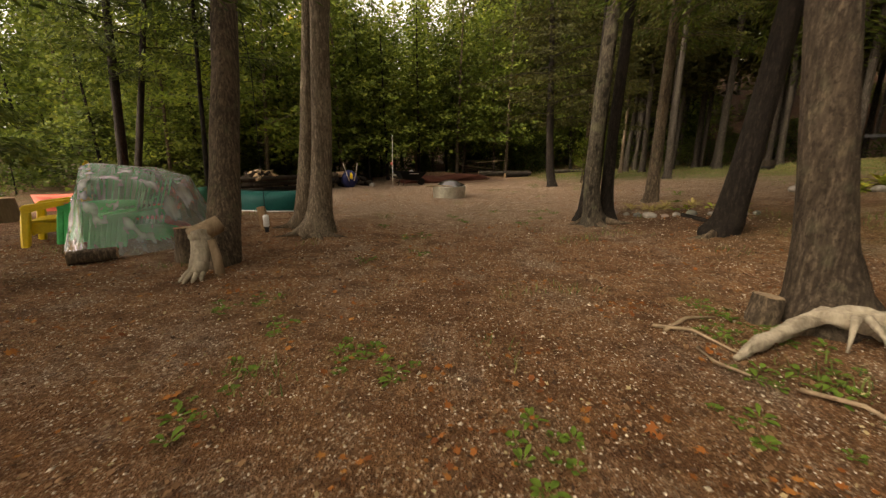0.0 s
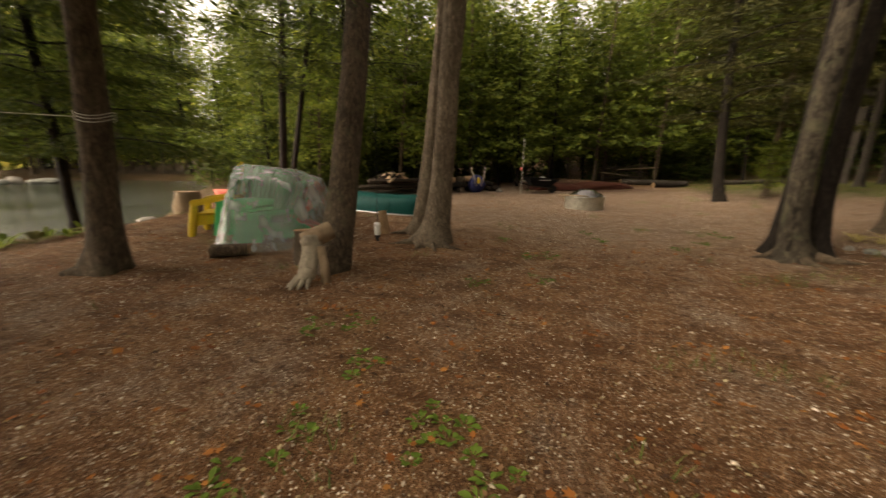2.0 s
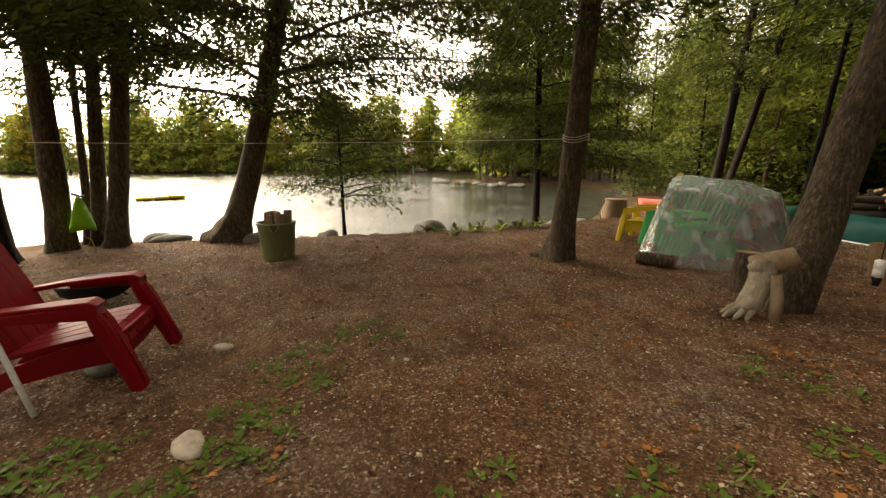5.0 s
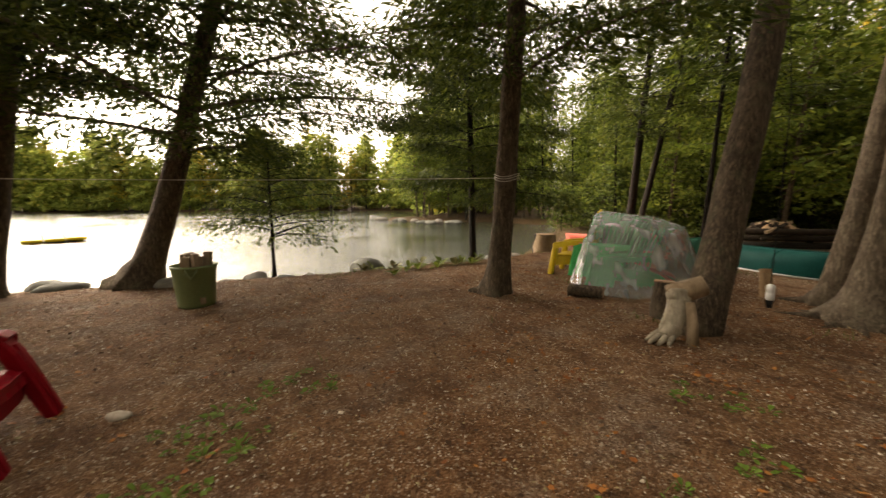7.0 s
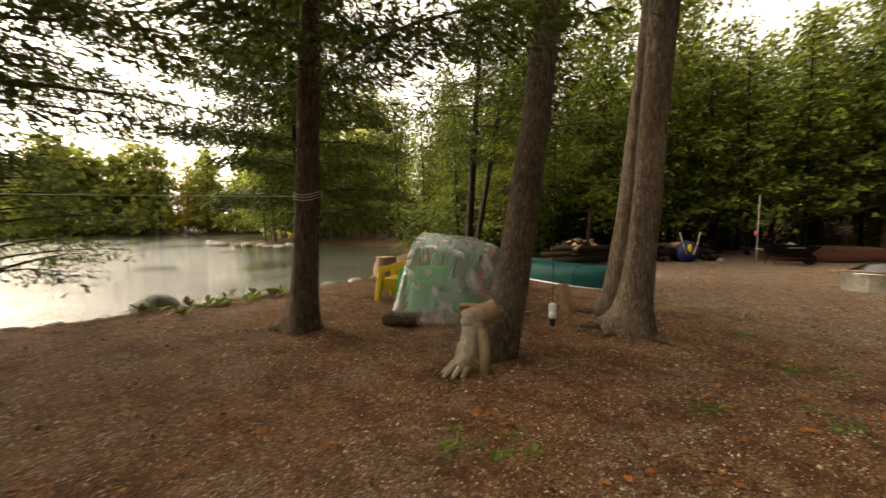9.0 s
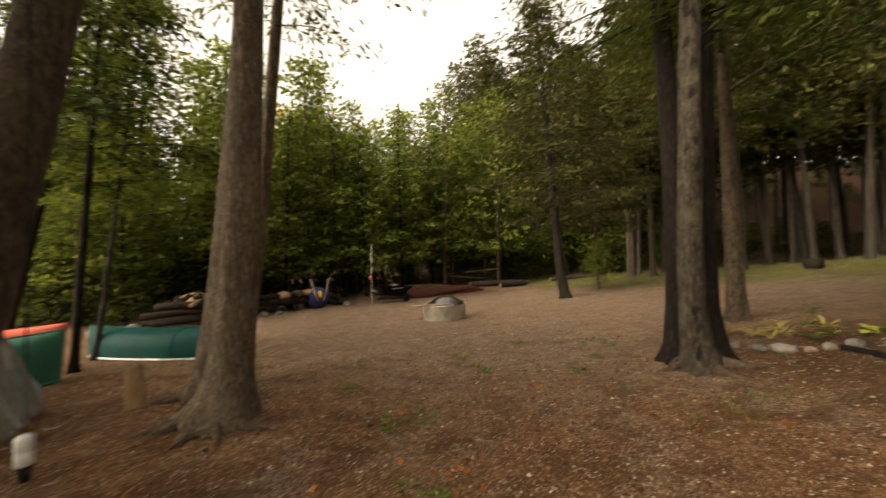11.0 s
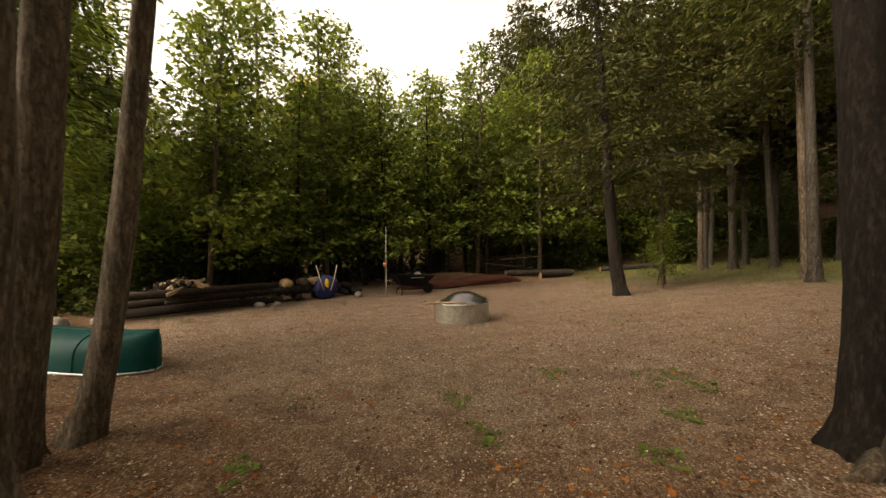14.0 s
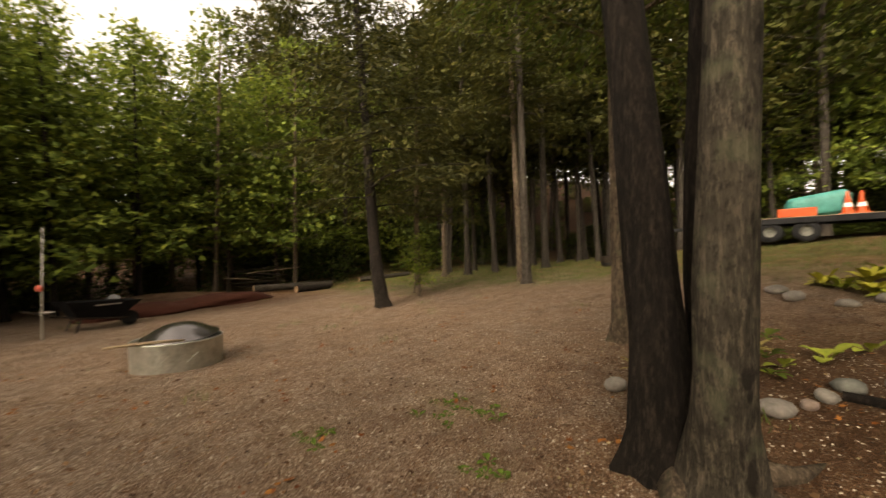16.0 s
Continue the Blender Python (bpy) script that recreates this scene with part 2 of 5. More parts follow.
M_PINK = plain_mat("coral_red_resin", (0.75, 0.12, 0.08), (0.85, 0.2, 0.14), 4, 0.45, bmp=0.05)
M_BLUE_TARP = plain_mat("navy_tarpaulin", (0.003, 0.006, 0.055), (0.008, 0.016, 0.11), 5, 0.6, bmp=0.4, fine=14)
M_TEAL = plain_mat("teal_tarpaulin", (0.02, 0.17, 0.15), (0.045, 0.27, 0.23), 4, 0.55, bmp=0.3, fine=12)
M_LIME = plain_mat("lime_green_fabric", (0.22, 0.6, 0.01), (0.3, 0.7, 0.03), 6, 0.6, bmp=0.2)
M_ROPE = plain_mat("pale_cord", (0.45, 0.42, 0.35), (0.6, 0.57, 0.5), 30, 0.9)

M_LID = plain_mat("dark_polished_steel", (0.12, 0.11, 0.11), (0.24, 0.22, 0.22), 4, 0.2, 0.9, bmp=0.05)
M_ALU = plain_mat("dull_aluminium", (0.45, 0.46, 0.45), (0.6, 0.61, 0.6), 6, 0.45, 0.7)
M_SHORE = plain_mat("dark_lichened_rock", (0.06, 0.06, 0.055), (0.2, 0.2, 0.17), 4, 0.85, bmp=0.5, fine=24)
M_PALE = plain_mat("pale_stone", (0.3, 0.24, 0.18), (0.58, 0.5, 0.4), 6, 0.85, bmp=0.3, fine=30)
M_PEBBLE = plain_mat("pale_pebble", (0.3, 0.22, 0.15), (0.8, 0.68, 0.54), 1.7, 0.85, bmp=0.2, fine=50)
M_PINKSTONE = plain_mat("pinkish_granite", (0.2, 0.145, 0.12), (0.34, 0.26, 0.22), 6, 0.85, bmp=0.3, fine=40)
M_GRAVEL = plain_mat("brown_gravel", (0.08, 0.042, 0.02), (0.34, 0.2, 0.115), 1.3, 0.9, bmp=0.2, fine=60)


def litter_mat(name, cols):
    m, n, l, b = mat_base(name, 0.8)
    g = n.new("ShaderNodeNewGeometry")
    k = len(cols) - 1
    l.new(ramp(n, l, g.outputs["Random Per Island"], [(i / k, c) for i, c in enumerate(cols)]), b.inputs["Base Color"])
    return m


M_LEAF_ORANGE = litter_mat("orange_fallen_leaves", [(0.13, 0.04, 0.012), (0.26, 0.085, 0.02), (0.34, 0.14, 0.035)])
M_LEAF_BROWN = litter_mat("brown_fallen_leaves", [(0.045, 0.022, 0.012), (0.12, 0.06, 0.03), (0.2, 0.11, 0.055)])
M_LEAF_TAN = litter_mat("tan_fallen_leaves", [(0.22, 0.15, 0.08), (0.34, 0.25, 0.13), (0.42, 0.35, 0.2)])
M_GRASS = litter_mat("short_grass", [(0.05, 0.075, 0.02), (0.1, 0.13, 0.03), (0.2, 0.19, 0.07)])
M_WEED = plain_mat("weed_leaves", (0.05, 0.085, 0.01), (0.1, 0.15, 0.02), 12, 0.8)
M_LIMELEAF = plain_mat("lime_green_leaves", (0.16, 0.2, 0.025), (0.3, 0.32, 0.05), 9, 0.8)
M_YELLOWLEAF = plain_mat("yellow_bed_leaves", (0.26, 0.24, 0.03), (0.4, 0.36, 0.05), 9, 0.8)
M_OLIVELEAF = plain_mat("olive_leaves", (0.1, 0.1, 0.03), (0.17, 0.15, 0.05), 9, 0.8)
M_STRAW = plain_mat("withered_leaves", (0.25, 0.19, 0.06), (0.42, 0.34, 0.12), 9, 0.75)


def sheet_mat():
    """Clear polythene: see-through and slightly milky, with glossy creases and painted-in highlight streaks."""
    m, n, l, b = mat_base("clear_plastic_sheet", 0.5)
    b.inputs["Base Color"].default_value = (0.82, 0.86, 0.84, 1)
    cr = noise_tex(n, l, coords(n, l, (1, 1, 0.16)), 5.5, 2, 0.4)
    bp = n.new("ShaderNodeBump")
    bp.inputs["Strength"].default_value, bp.inputs["Distance"].default_value = 0.45, 0.1
    l.new(cr, bp.inputs["Height"])
    l.new(bp.outputs[0], b.inputs["Normal"])
    tr = n.new("ShaderNodeBsdfTransparent")
    tr.inputs["Color"].default_value = (0.92, 0.96, 0.94, 1)
    gl = n.new("ShaderNodeBsdfGlossy")
    gl.inputs["Roughness"].default_value = 0.2
    l.new(bp.outputs[0], gl.inputs["Normal"])
    fr = n.new("ShaderNodeFresnel")
    fr.inputs["IOR"].default_value = 1.6
    l.new(bp.outputs[0], fr.inputs["Normal"])
    m1 = n.new("ShaderNodeMixShader")
    l.new(fr.outputs[0], m1.inputs[0])
    l.new(tr.outputs[0], m1.inputs[1])
    l.new(gl.outputs[0], m1.inputs[2])
    ms = n.new("ShaderNodeMixShader")
    # even milkiness, rising to white streaks that paint highlights along the folds
    l.new(ramp(n, l, cr, [(0.0, (0.17,) * 3), (0.56, (0.22,) * 3), (0.82, (0.75,) * 3)]), ms.inputs[0])
    l.new(m1.outputs[0], ms.inputs[1])
    l.new(b.outputs[0], ms.inputs[2])
    l.new(ms.outputs[0], n["Material Output"].inputs["Surface"])
    return m


M_SHEET = sheet_mat()


# ---- helpers of this scene ----
def mesh_of(name, verts, faces, mats, smooth=True):
    me = bpy.data.meshes.new(name)
    me.from_pydata([tuple(v) for v in verts], [], faces)
    for mt in (mats if isinstance(mats, (list, tuple)) else [mats]):
        me.materials.append(mt)
    if smooth:
        me.polygons.foreach_set("use_smooth", [True] * len(me.polygons))
    me.update()
    return me


def part(name, bm, material, parent, label="", smooth=False):
    """Links a bmesh as one mesh object under a thing or a part."""
    me = bpy.data.meshes.new(name)
    bmesh.ops.recalc_face_normals(bm, faces=bm.faces[:])
    bm.to_mesh(me)
    bm.free()
    me.materials.append(material)
    if smooth:
        me.polygons.foreach_set("use_smooth", [True] * len(me.polygons))
    ob = new(name, me)
    if parent is not None:
        ob.parent = parent
    if label:
        ob["label"] = label
    return ob


def thing(name, m, label, category, group="", kind=""):
    ob = new(name)
    ob.matrix_basis = m
    ob.empty_display_size = 0.1
    return tagged(ob, label, category, group, kind)


def box_bm(sx, sy, sz, at=(0, 0, 0), bevel=0.008, rot=(0, 0, 0), bm=None, seg=2):
    bm = bm or bmesh.new()
    r = bmesh.ops.create_cube(bm, size=1.0)
    vs = r["verts"]
    bmesh.ops.scale(bm, vec=(sx, sy, sz), verts=vs)
    if bevel:
        es = list({e for v in vs for e in v.link_edges})
        r2 = bmesh.ops.bevel(bm, geom=es, offset=min(bevel, 0.45 * min(sx, sy, sz)), segments=seg, affect="EDGES", profile=0.5)
        vs = list({v for f in r2["faces"] for v in f.verts} | {v for v in vs if v.is_valid})
    bmesh.ops.transform(bm, matrix=pose(*at, *rot), verts=vs)
    return bm


def tube(path, radii, sides=10, cap=True, wob=0.0, bm=None, lobes=None):
    """A swept tube through the points of path with a radius at each."""
    bm = bm or bmesh.new()
    pts = [Vector(p) for p in path]
    rings = []
    up = Vector((0.13, 0.99, 0.07))
    for i, p in enumerate(pts):
        d = (pts[min(i + 1, len(pts) - 1)] - pts[max(i - 1, 0)]).normalized()
        a = d.cross(up)
        if a.length < 0.1:
            a = d.cross(Vector((1, 0, 0)))
        a.normalize()
        b = d.cross(a)
        ring = []
        for k in range(sides):
            th = 2 * math.pi * k / sides
            r = radii[i]
            if wob:
                r *= 1 + wob * noise.noise(Vector((math.cos(th) * 1.3, math.sin(th) * 1.3, 1.7 * i)) + p * 0.9)
            if lobes:
                r *= lobes(i, th)
            ring.append(bm.verts.new(p + (a * math.cos(th) + b * math.sin(th)) * r))
        rings.append(ring)
    for r0, r1 in zip(rings, rings[1:]):
        for k in range(sides):
            bm.faces.new((r0[k], r0[(k + 1) % sides], r1[(k + 1) % sides], r1[k]))
    if cap:
        bm.faces.new(rings[0][::-1])
        bm.faces.new(rings[-1])
    return bm


def lathe(profile, sides=28, bm=None):
    """A turned shape from (radius, height) pairs."""
    bm = bm or bmesh.new()
    rings = [[bm.verts.new((r * math.cos(2 * math.pi * k / sides), r * math.sin(2 * math.pi * k / sides), z)) for k in range(sides)] for r, z in profile]
    for r0, r1 in zip(rings, rings[1:]):
        for k in range(sides):
            bm.faces.new((r0[k], r0[(k + 1) % sides], r1[(k + 1) % sides], r1[k]))
    return bm


# ---- terrain ----
LAKE = [(-11.6, -40), (-11.3, -4.2), (-10.8, -1), (-10.4, 1), (-10.5, 3.5), (-10.6, 6.6), (-11.5, 8.8), (-13.5, 10.8), (-17, 13.8), (-20, 17.5), (-24, 21),
        (-31, 19.5), (-36, 13), (-41, 11), (-43, 16), (-60, 30), (-85, 26), (-100, 0), (-120, -45), (-140, -120), (-60, -140), (-12, -90)]
WATER_Z = -0.35


def lake_gap(x, y):
    """Distance to the lake's edge, negative over water."""
    inside, best = False, 1e9
    n = len(LAKE)
    for i in range(n):
        (x0, y0), (x1, y1) = LAKE[i], LAKE[(i + 1) % n]
        if (y0 > y) != (y1 > y) and x < (x1 - x0) * (y - y0) / (y1 - y0) + x0:
            inside = not inside
        dx, dy = x1 - x0, y1 - y0
        s = max(0, min(1, ((x - x0) * dx + (y - y0) * dy) / (dx * dx + dy * dy)))
        best = min(best, math.hypot(x - x0 - s * dx, y - y0 - s * dy))
    return -best if inside else best


def sstep(a, b, v):
    s = max(0.0, min(1.0, (v - a) / (b - a)))
    return s * s * (3 - 2 * s)


def height(x, y):
    g = lake_gap(x, y)
    if g < 0:
        return max(-1.4, WATER_Z + 0.25 * g - 0.02)
    z = WATER_Z + (0 - WATER_Z) * sstep(0, 1.6, g + 0.35 * noise.noise((x * 0.9, y * 0.9, 3)))
    fall = 1 - sstep(10, 40, -x)
    u = x - 3.1
    rise = u if u > 2 else (0.125 * (u + 2) ** 2 if u > -2 else 0.0)
    z += 0.13 * min(rise, 15) * max(0.4, 1 - 0.035 * max(0, y - 8)) * (1 - 0.5 * sstep(7, 1, y) * sstep(12, 6, x))
    z += 6.5 * sstep(25, 62, math.hypot(x - 2, y - 6)) * sstep(0.2, 0.8, (0.86 * x + 0.5 * y) / max(1, math.hypot(x, y))) * fall
    z += 0.45 * math.exp(-((x + 0.5) ** 2 / 9 + (y - 23.5) ** 2 / 3)) + 6 * sstep(26, 55, y) * fall
    z += 5 * sstep(4, 45, g) * sstep(40, 70, -x)
    z += 0.05 * math.exp(-((x - 5.4) ** 2 + (y - 8.6) ** 2) / 1.3)
    z += 0.025 * noise.noise((x * 0.7, y * 0.7, 0)) + 0.012 * noise.noise((x * 2.3, y * 2.3, 5))
    return z


def grow_axis(lo, hi, flo, fhi, fine, ratio):
    v = [flo + fine * i for i in range(int((fhi - flo) / fine) + 1)]
    st = fine
    while v[-1] < hi:
        st *= ratio
        v.append(v[-1] + st)
    st = fine
    while v[0] > lo:
        st *= ratio
        v.insert(0, v[0] - st)
    return v


def build_ground():
    xs = grow_axis(-900, 900, -12.5, 9, 0.2, 1.13)
    ys = grow_axis(-900, 900, -4.5, 22, 0.2, 1.13)
    verts = [(x, y, height(x, y)) for y in ys for x in xs]
    nx = len(xs)
    faces = [(j * nx + i, j * nx + i + 1, (j + 1) * nx + i + 1, (j + 1) * nx + i) for j in range(len(ys) - 1) for i in range(nx - 1)]
    me = mesh_of("ground", verts, faces, M_GROUND)
    ga = me.attributes.new("grass", "FLOAT", "POINT")
    la = me.attributes.new("litter", "FLOAT", "POINT")
    pa = me.attributes.new("pale_gravel", "FLOAT", "POINT")
    gv, lv = [], []
    pa.data.foreach_set("value", [0.75 * sstep(6, 10, y + 0.5 * x * (x < 0)) * (1 - sstep(20, 25, y)) * (1 - sstep(9, 13, x)) * sstep(-9, -6, x) * (1 - 0.7 * math.exp(-((x - 5) ** 2 + (y - 8) ** 2) / 5)) for x, y, z in verts])
    for x, y, z in verts:
        r = math.hypot(x - 2, y - 6)
        g = 0.95 * sstep(14.5, 18.5, 0.8 * x + 0.6 * y) * sstep(3, 7, x) + 0.5 * math.exp(-((x - 6.3) ** 2 + (y - 6.2) ** 2) / 3) + 0.5 * sstep(8, 11, x) * (1 - sstep(14, 18, y))
        g += 0.5 * sstep(1.6, 0.2, lake_gap(x, y)) + 0.8 * sstep(24, 30, y) * (1 - sstep(7, 12, x)) * sstep(0, 3, x)
        g += 0.9 * sstep(10.5, 14, -x)
        gv.append(min(0.9, g) * (1 - 0.6 * sstep(26, 30, r) * (x > -10)))
        lv.append(max(0.85 * sstep(25, 33, r) * (1 if x > 4 else 0.5 if x > -10 else 0.0), 0.7 * sstep(11, 13, -x), 0.75 * math.exp(-((x - 5.2) ** 2 + (y - 7.6) ** 2) / 2.2), 0.95 * math.exp(-((x - 0.4) ** 2 / 9 + (y - 21.6) ** 2 / 2.2))))
    ga.data.foreach_set("value", gv)
    la.data.foreach_set("value", lv)
    tagged(new("ground", me), "brown gravel ground with fallen leaves and tufts of grass", "ground", kind="structure")


build_ground()
wb = bmesh.new()
wb.faces.new([wb.verts.new((x, y, WATER_Z)) for x, y in ((-900, -900), (-8, -900), (-8, 60), (-900, 60))])
wob = part("lake_water", wb, M_WATER, None)
tagged(wob, "rippled silver lake water reflecting a bright white sky", "water", kind="structure")


# ---- trees ----
def leaf_cloud(rng, centres, axes, per, size, spread, flat=0.35, aspect=(0.3, 0.52)):
    """Arrays of many small four-cornered leaves round the given centres."""
    centres = np.repeat(np.asarray(centres), per, axis=0)
    axes = np.repeat(np.asarray(axes), per, axis=0)
    n = len(centres)
    off = rng.normal(0, 1, (n, 3)) * spread
    off[:, 2] *= flat
    c = centres + off
    d = axes + rng.normal(0, 0.6, (n, 3))
    d[:, 2] -= 0.25
    d /= np.linalg.norm(d, axis=1)[:, None] + 1e-6
    up = rng.normal(0, 0.55, (n, 3)) + np.array([0, 0, 1.0])
    w = np.cross(d, up)
    w /= np.linalg.norm(w, axis=1)[:, None] + 1e-6
    ln = (size * rng.uniform(0.6, 1.4, n))[:, None]
    wd = ln * rng.uniform(*aspect, n)[:, None]
    a, b = c - d * ln * 0.5, c + d * ln * 0.5
    e, f = c + w * wd * 0.5 + d * ln * 0.08, c - w * wd * 0.5 + d * ln * 0.08
    v = np.stack([a, e, b, f], axis=1).reshape(-1, 3)
    return v


def quads_mesh(name, v, mat, k=4):
    """A mesh of loose faces with k corners each."""
    n = len(v) // k
    me = bpy.data.meshes.new(name)
    me.vertices.add(len(v))
    me.vertices.foreach_set("co", v.astype(np.float32).ravel())
    me.loops.add(k * n)
    me.loops.foreach_set("vertex_index", np.arange(k * n, dtype=np.int32))
    me.polygons.add(n)
    me.polygons.foreach_set("loop_start", np.arange(0, k * n, k, dtype=np.int32))
    me.materials.append(mat)
    me.update(calc_edges=True)
    me.validate()
    return me


def trunk_bm(r, h, lean, flare=1.7, sides=14, bend=0.05, seed=0, z0=-0.15, roots=5, sweep=(0, 0)):
    rnd = random.Random(seed)
    ph = rnd.uniform(0, 6)
    zs = [z0, 0.0, 0.1, 0.25, 0.45, 0.75, 1.2, 1.8, 2.6, 3.6, 4.8, 6.2]
    zs = [z for z in zs if z < h * 0.8] + [h * k for k in (0.85, 1.0)]
    path, rad = [], []
    for z in zs:
        k = max(0, z) / h
        bx = bend * r * 8 * math.sin(2.2 * k + ph) * k
        sw = 1 - math.exp(-max(0, z) / 0.7)
        path.append((lean[0] * z + bx + sweep[0] * sw, lean[1] * z + bend * r * 6 * math.cos(3 * k + ph) * k + sweep[1] * sw, z))
        rr = r * (1.0 - 0.75 * k ** 1.1)
        rr *= 1 + (flare - 1) * math.exp(-max(0, z) / (1.1 * r + 0.05))
        rad.append(rr)

    def lobes(i, th):
        z = max(0, zs[i])
        return 1 + 0.22 * math.exp(-z / (1.3 * r + 0.05)) * math.sin(roots * th + ph) + 0.07 * math.sin(3 * th + ph * 2 + z)
    return tube(path, rad, sides, True, 0.16, None, lobes), path, rad


def tree(x, y, r, h, lean=(0, 0), bark=None, seed=0, crown=None, label="", name="cedar_tree", flare=1.7, z=None, group="trees round the clearing", roots=5, sweep=(0, 0), corners=4):
    """A tree with trunk and, from crown=(z0, spread, limbs, leaves per limb, leaf size, droop, foliage), its limbs and leaves."""
    rng = np.random.default_rng(seed)
    z = height(x, y) if z is None else z
    t = thing(name, pose(x, y, z), label or "tall cedar tree with fissured grey-brown bark", "tree", group)
    bm, path, rad = trunk_bm(r, h, lean, flare, seed=seed, roots=roots, sweep=sweep)
    P = np.array(path)
    if crown:
        z0, spread, limbs, per, size, droop, fol = crown
        lb = bmesh.new()
        cents, axes = [], []
        for i in range(limbs):
            k = (i + rng.uniform(0, 1)) / limbs
            zl = z0 + (h - z0) * k ** 0.9
            az = i * 2.4 + rng.uniform(-0.6, 0.6)
            ln = spread * (1 - 0.82 * k ** 1.3) * rng.uniform(0.6, 1.15)
            bx, by = np.interp(zl, P[:, 2], P[:, 0]), np.interp(zl, P[:, 2], P[:, 1])
            ss = np.linspace(0, 1, 6)
            pts = [(bx + math.cos(az + 0.25 * q) * ln * q, by + math.sin(az + 0.25 * q) * ln * q, zl + ln * (0.25 * q - droop * q * q)) for q in ss]
            if corners == 3:
                tube(pts[::2] + pts[-1:], [max(0.006, 0.011 * ln * (1 - 0.85 * q)) for q in (0, 0.4, 0.8, 1)], 3, False, 0, lb)
            else:
                tube(pts, [max(0.005, 0.011 * ln * (1 - 0.85 * q)) for q in ss], 4, False, 0, lb)
            q = np.array(pts)
            side = np.array([-math.sin(az), math.cos(az)])
            for w in np.linspace(0.2, 1.0, max(4, int(ln * 4))):
                c = np.array([np.interp(w, ss, q[:, a]) for a in range(3)])
                wide = 0.36 * ln * (1.05 - 0.75 * w)
                for sg in (-1, 1):
                    d = c.copy()
                    off = rng.uniform(0.1, 1) * wide * sg
                    d[:2] += off * side
                    d[2] -= 0.25 * abs(off) + rng.uniform(0, 0.12)
                    cents.append(d)
                    axes.append([math.cos(az) + side[0] * sg, math.sin(az) + side[1] * sg, -droop - 0.2])
        per_c = max(3, int(per * limbs / max(1, len(cents))))
        v = leaf_cloud(rng, cents, axes, per_c, size, 0.05 * spread + 0.06 + 0.25 * size, 0.35 if corners == 4 else 0.55, (0.17, 0.32) if corners == 4 else (0.36, 0.62))
        lm = bpy.data.meshes.new("limb_net")
        lb.to_mesh(lm)
        lb.free()
        n0 = len(lm.vertices)
        co = np.empty(n0 * 3)
        lm.vertices.foreach_get("co", co)
        fl = np.array([list(p.vertices) for p in lm.polygons])
        bpy.data.meshes.remove(lm)
        if corners == 3:
            v = v.reshape(-1, 4, 3)[:, (1, 3, 2)].reshape(-1, 3)
            fl = np.concatenate([fl[:, (0, 1, 2)], fl[:, (0, 2, 3)]])
        me = quads_mesh("crown", np.concatenate([v, co.reshape(-1, 3)[fl].reshape(-1, 3)]), fol, corners)
        me.materials.append(bark or M_BARK)
        idx = np.zeros(len(me.polygons), dtype=np.int32)
        idx[len(v) // corners:] = 1
        me.polygons.foreach_set("material_index", idx)
        new("crown", me).parent = t
    part("trunk", bm, bark or M_BARK, t, "", True)
    return t


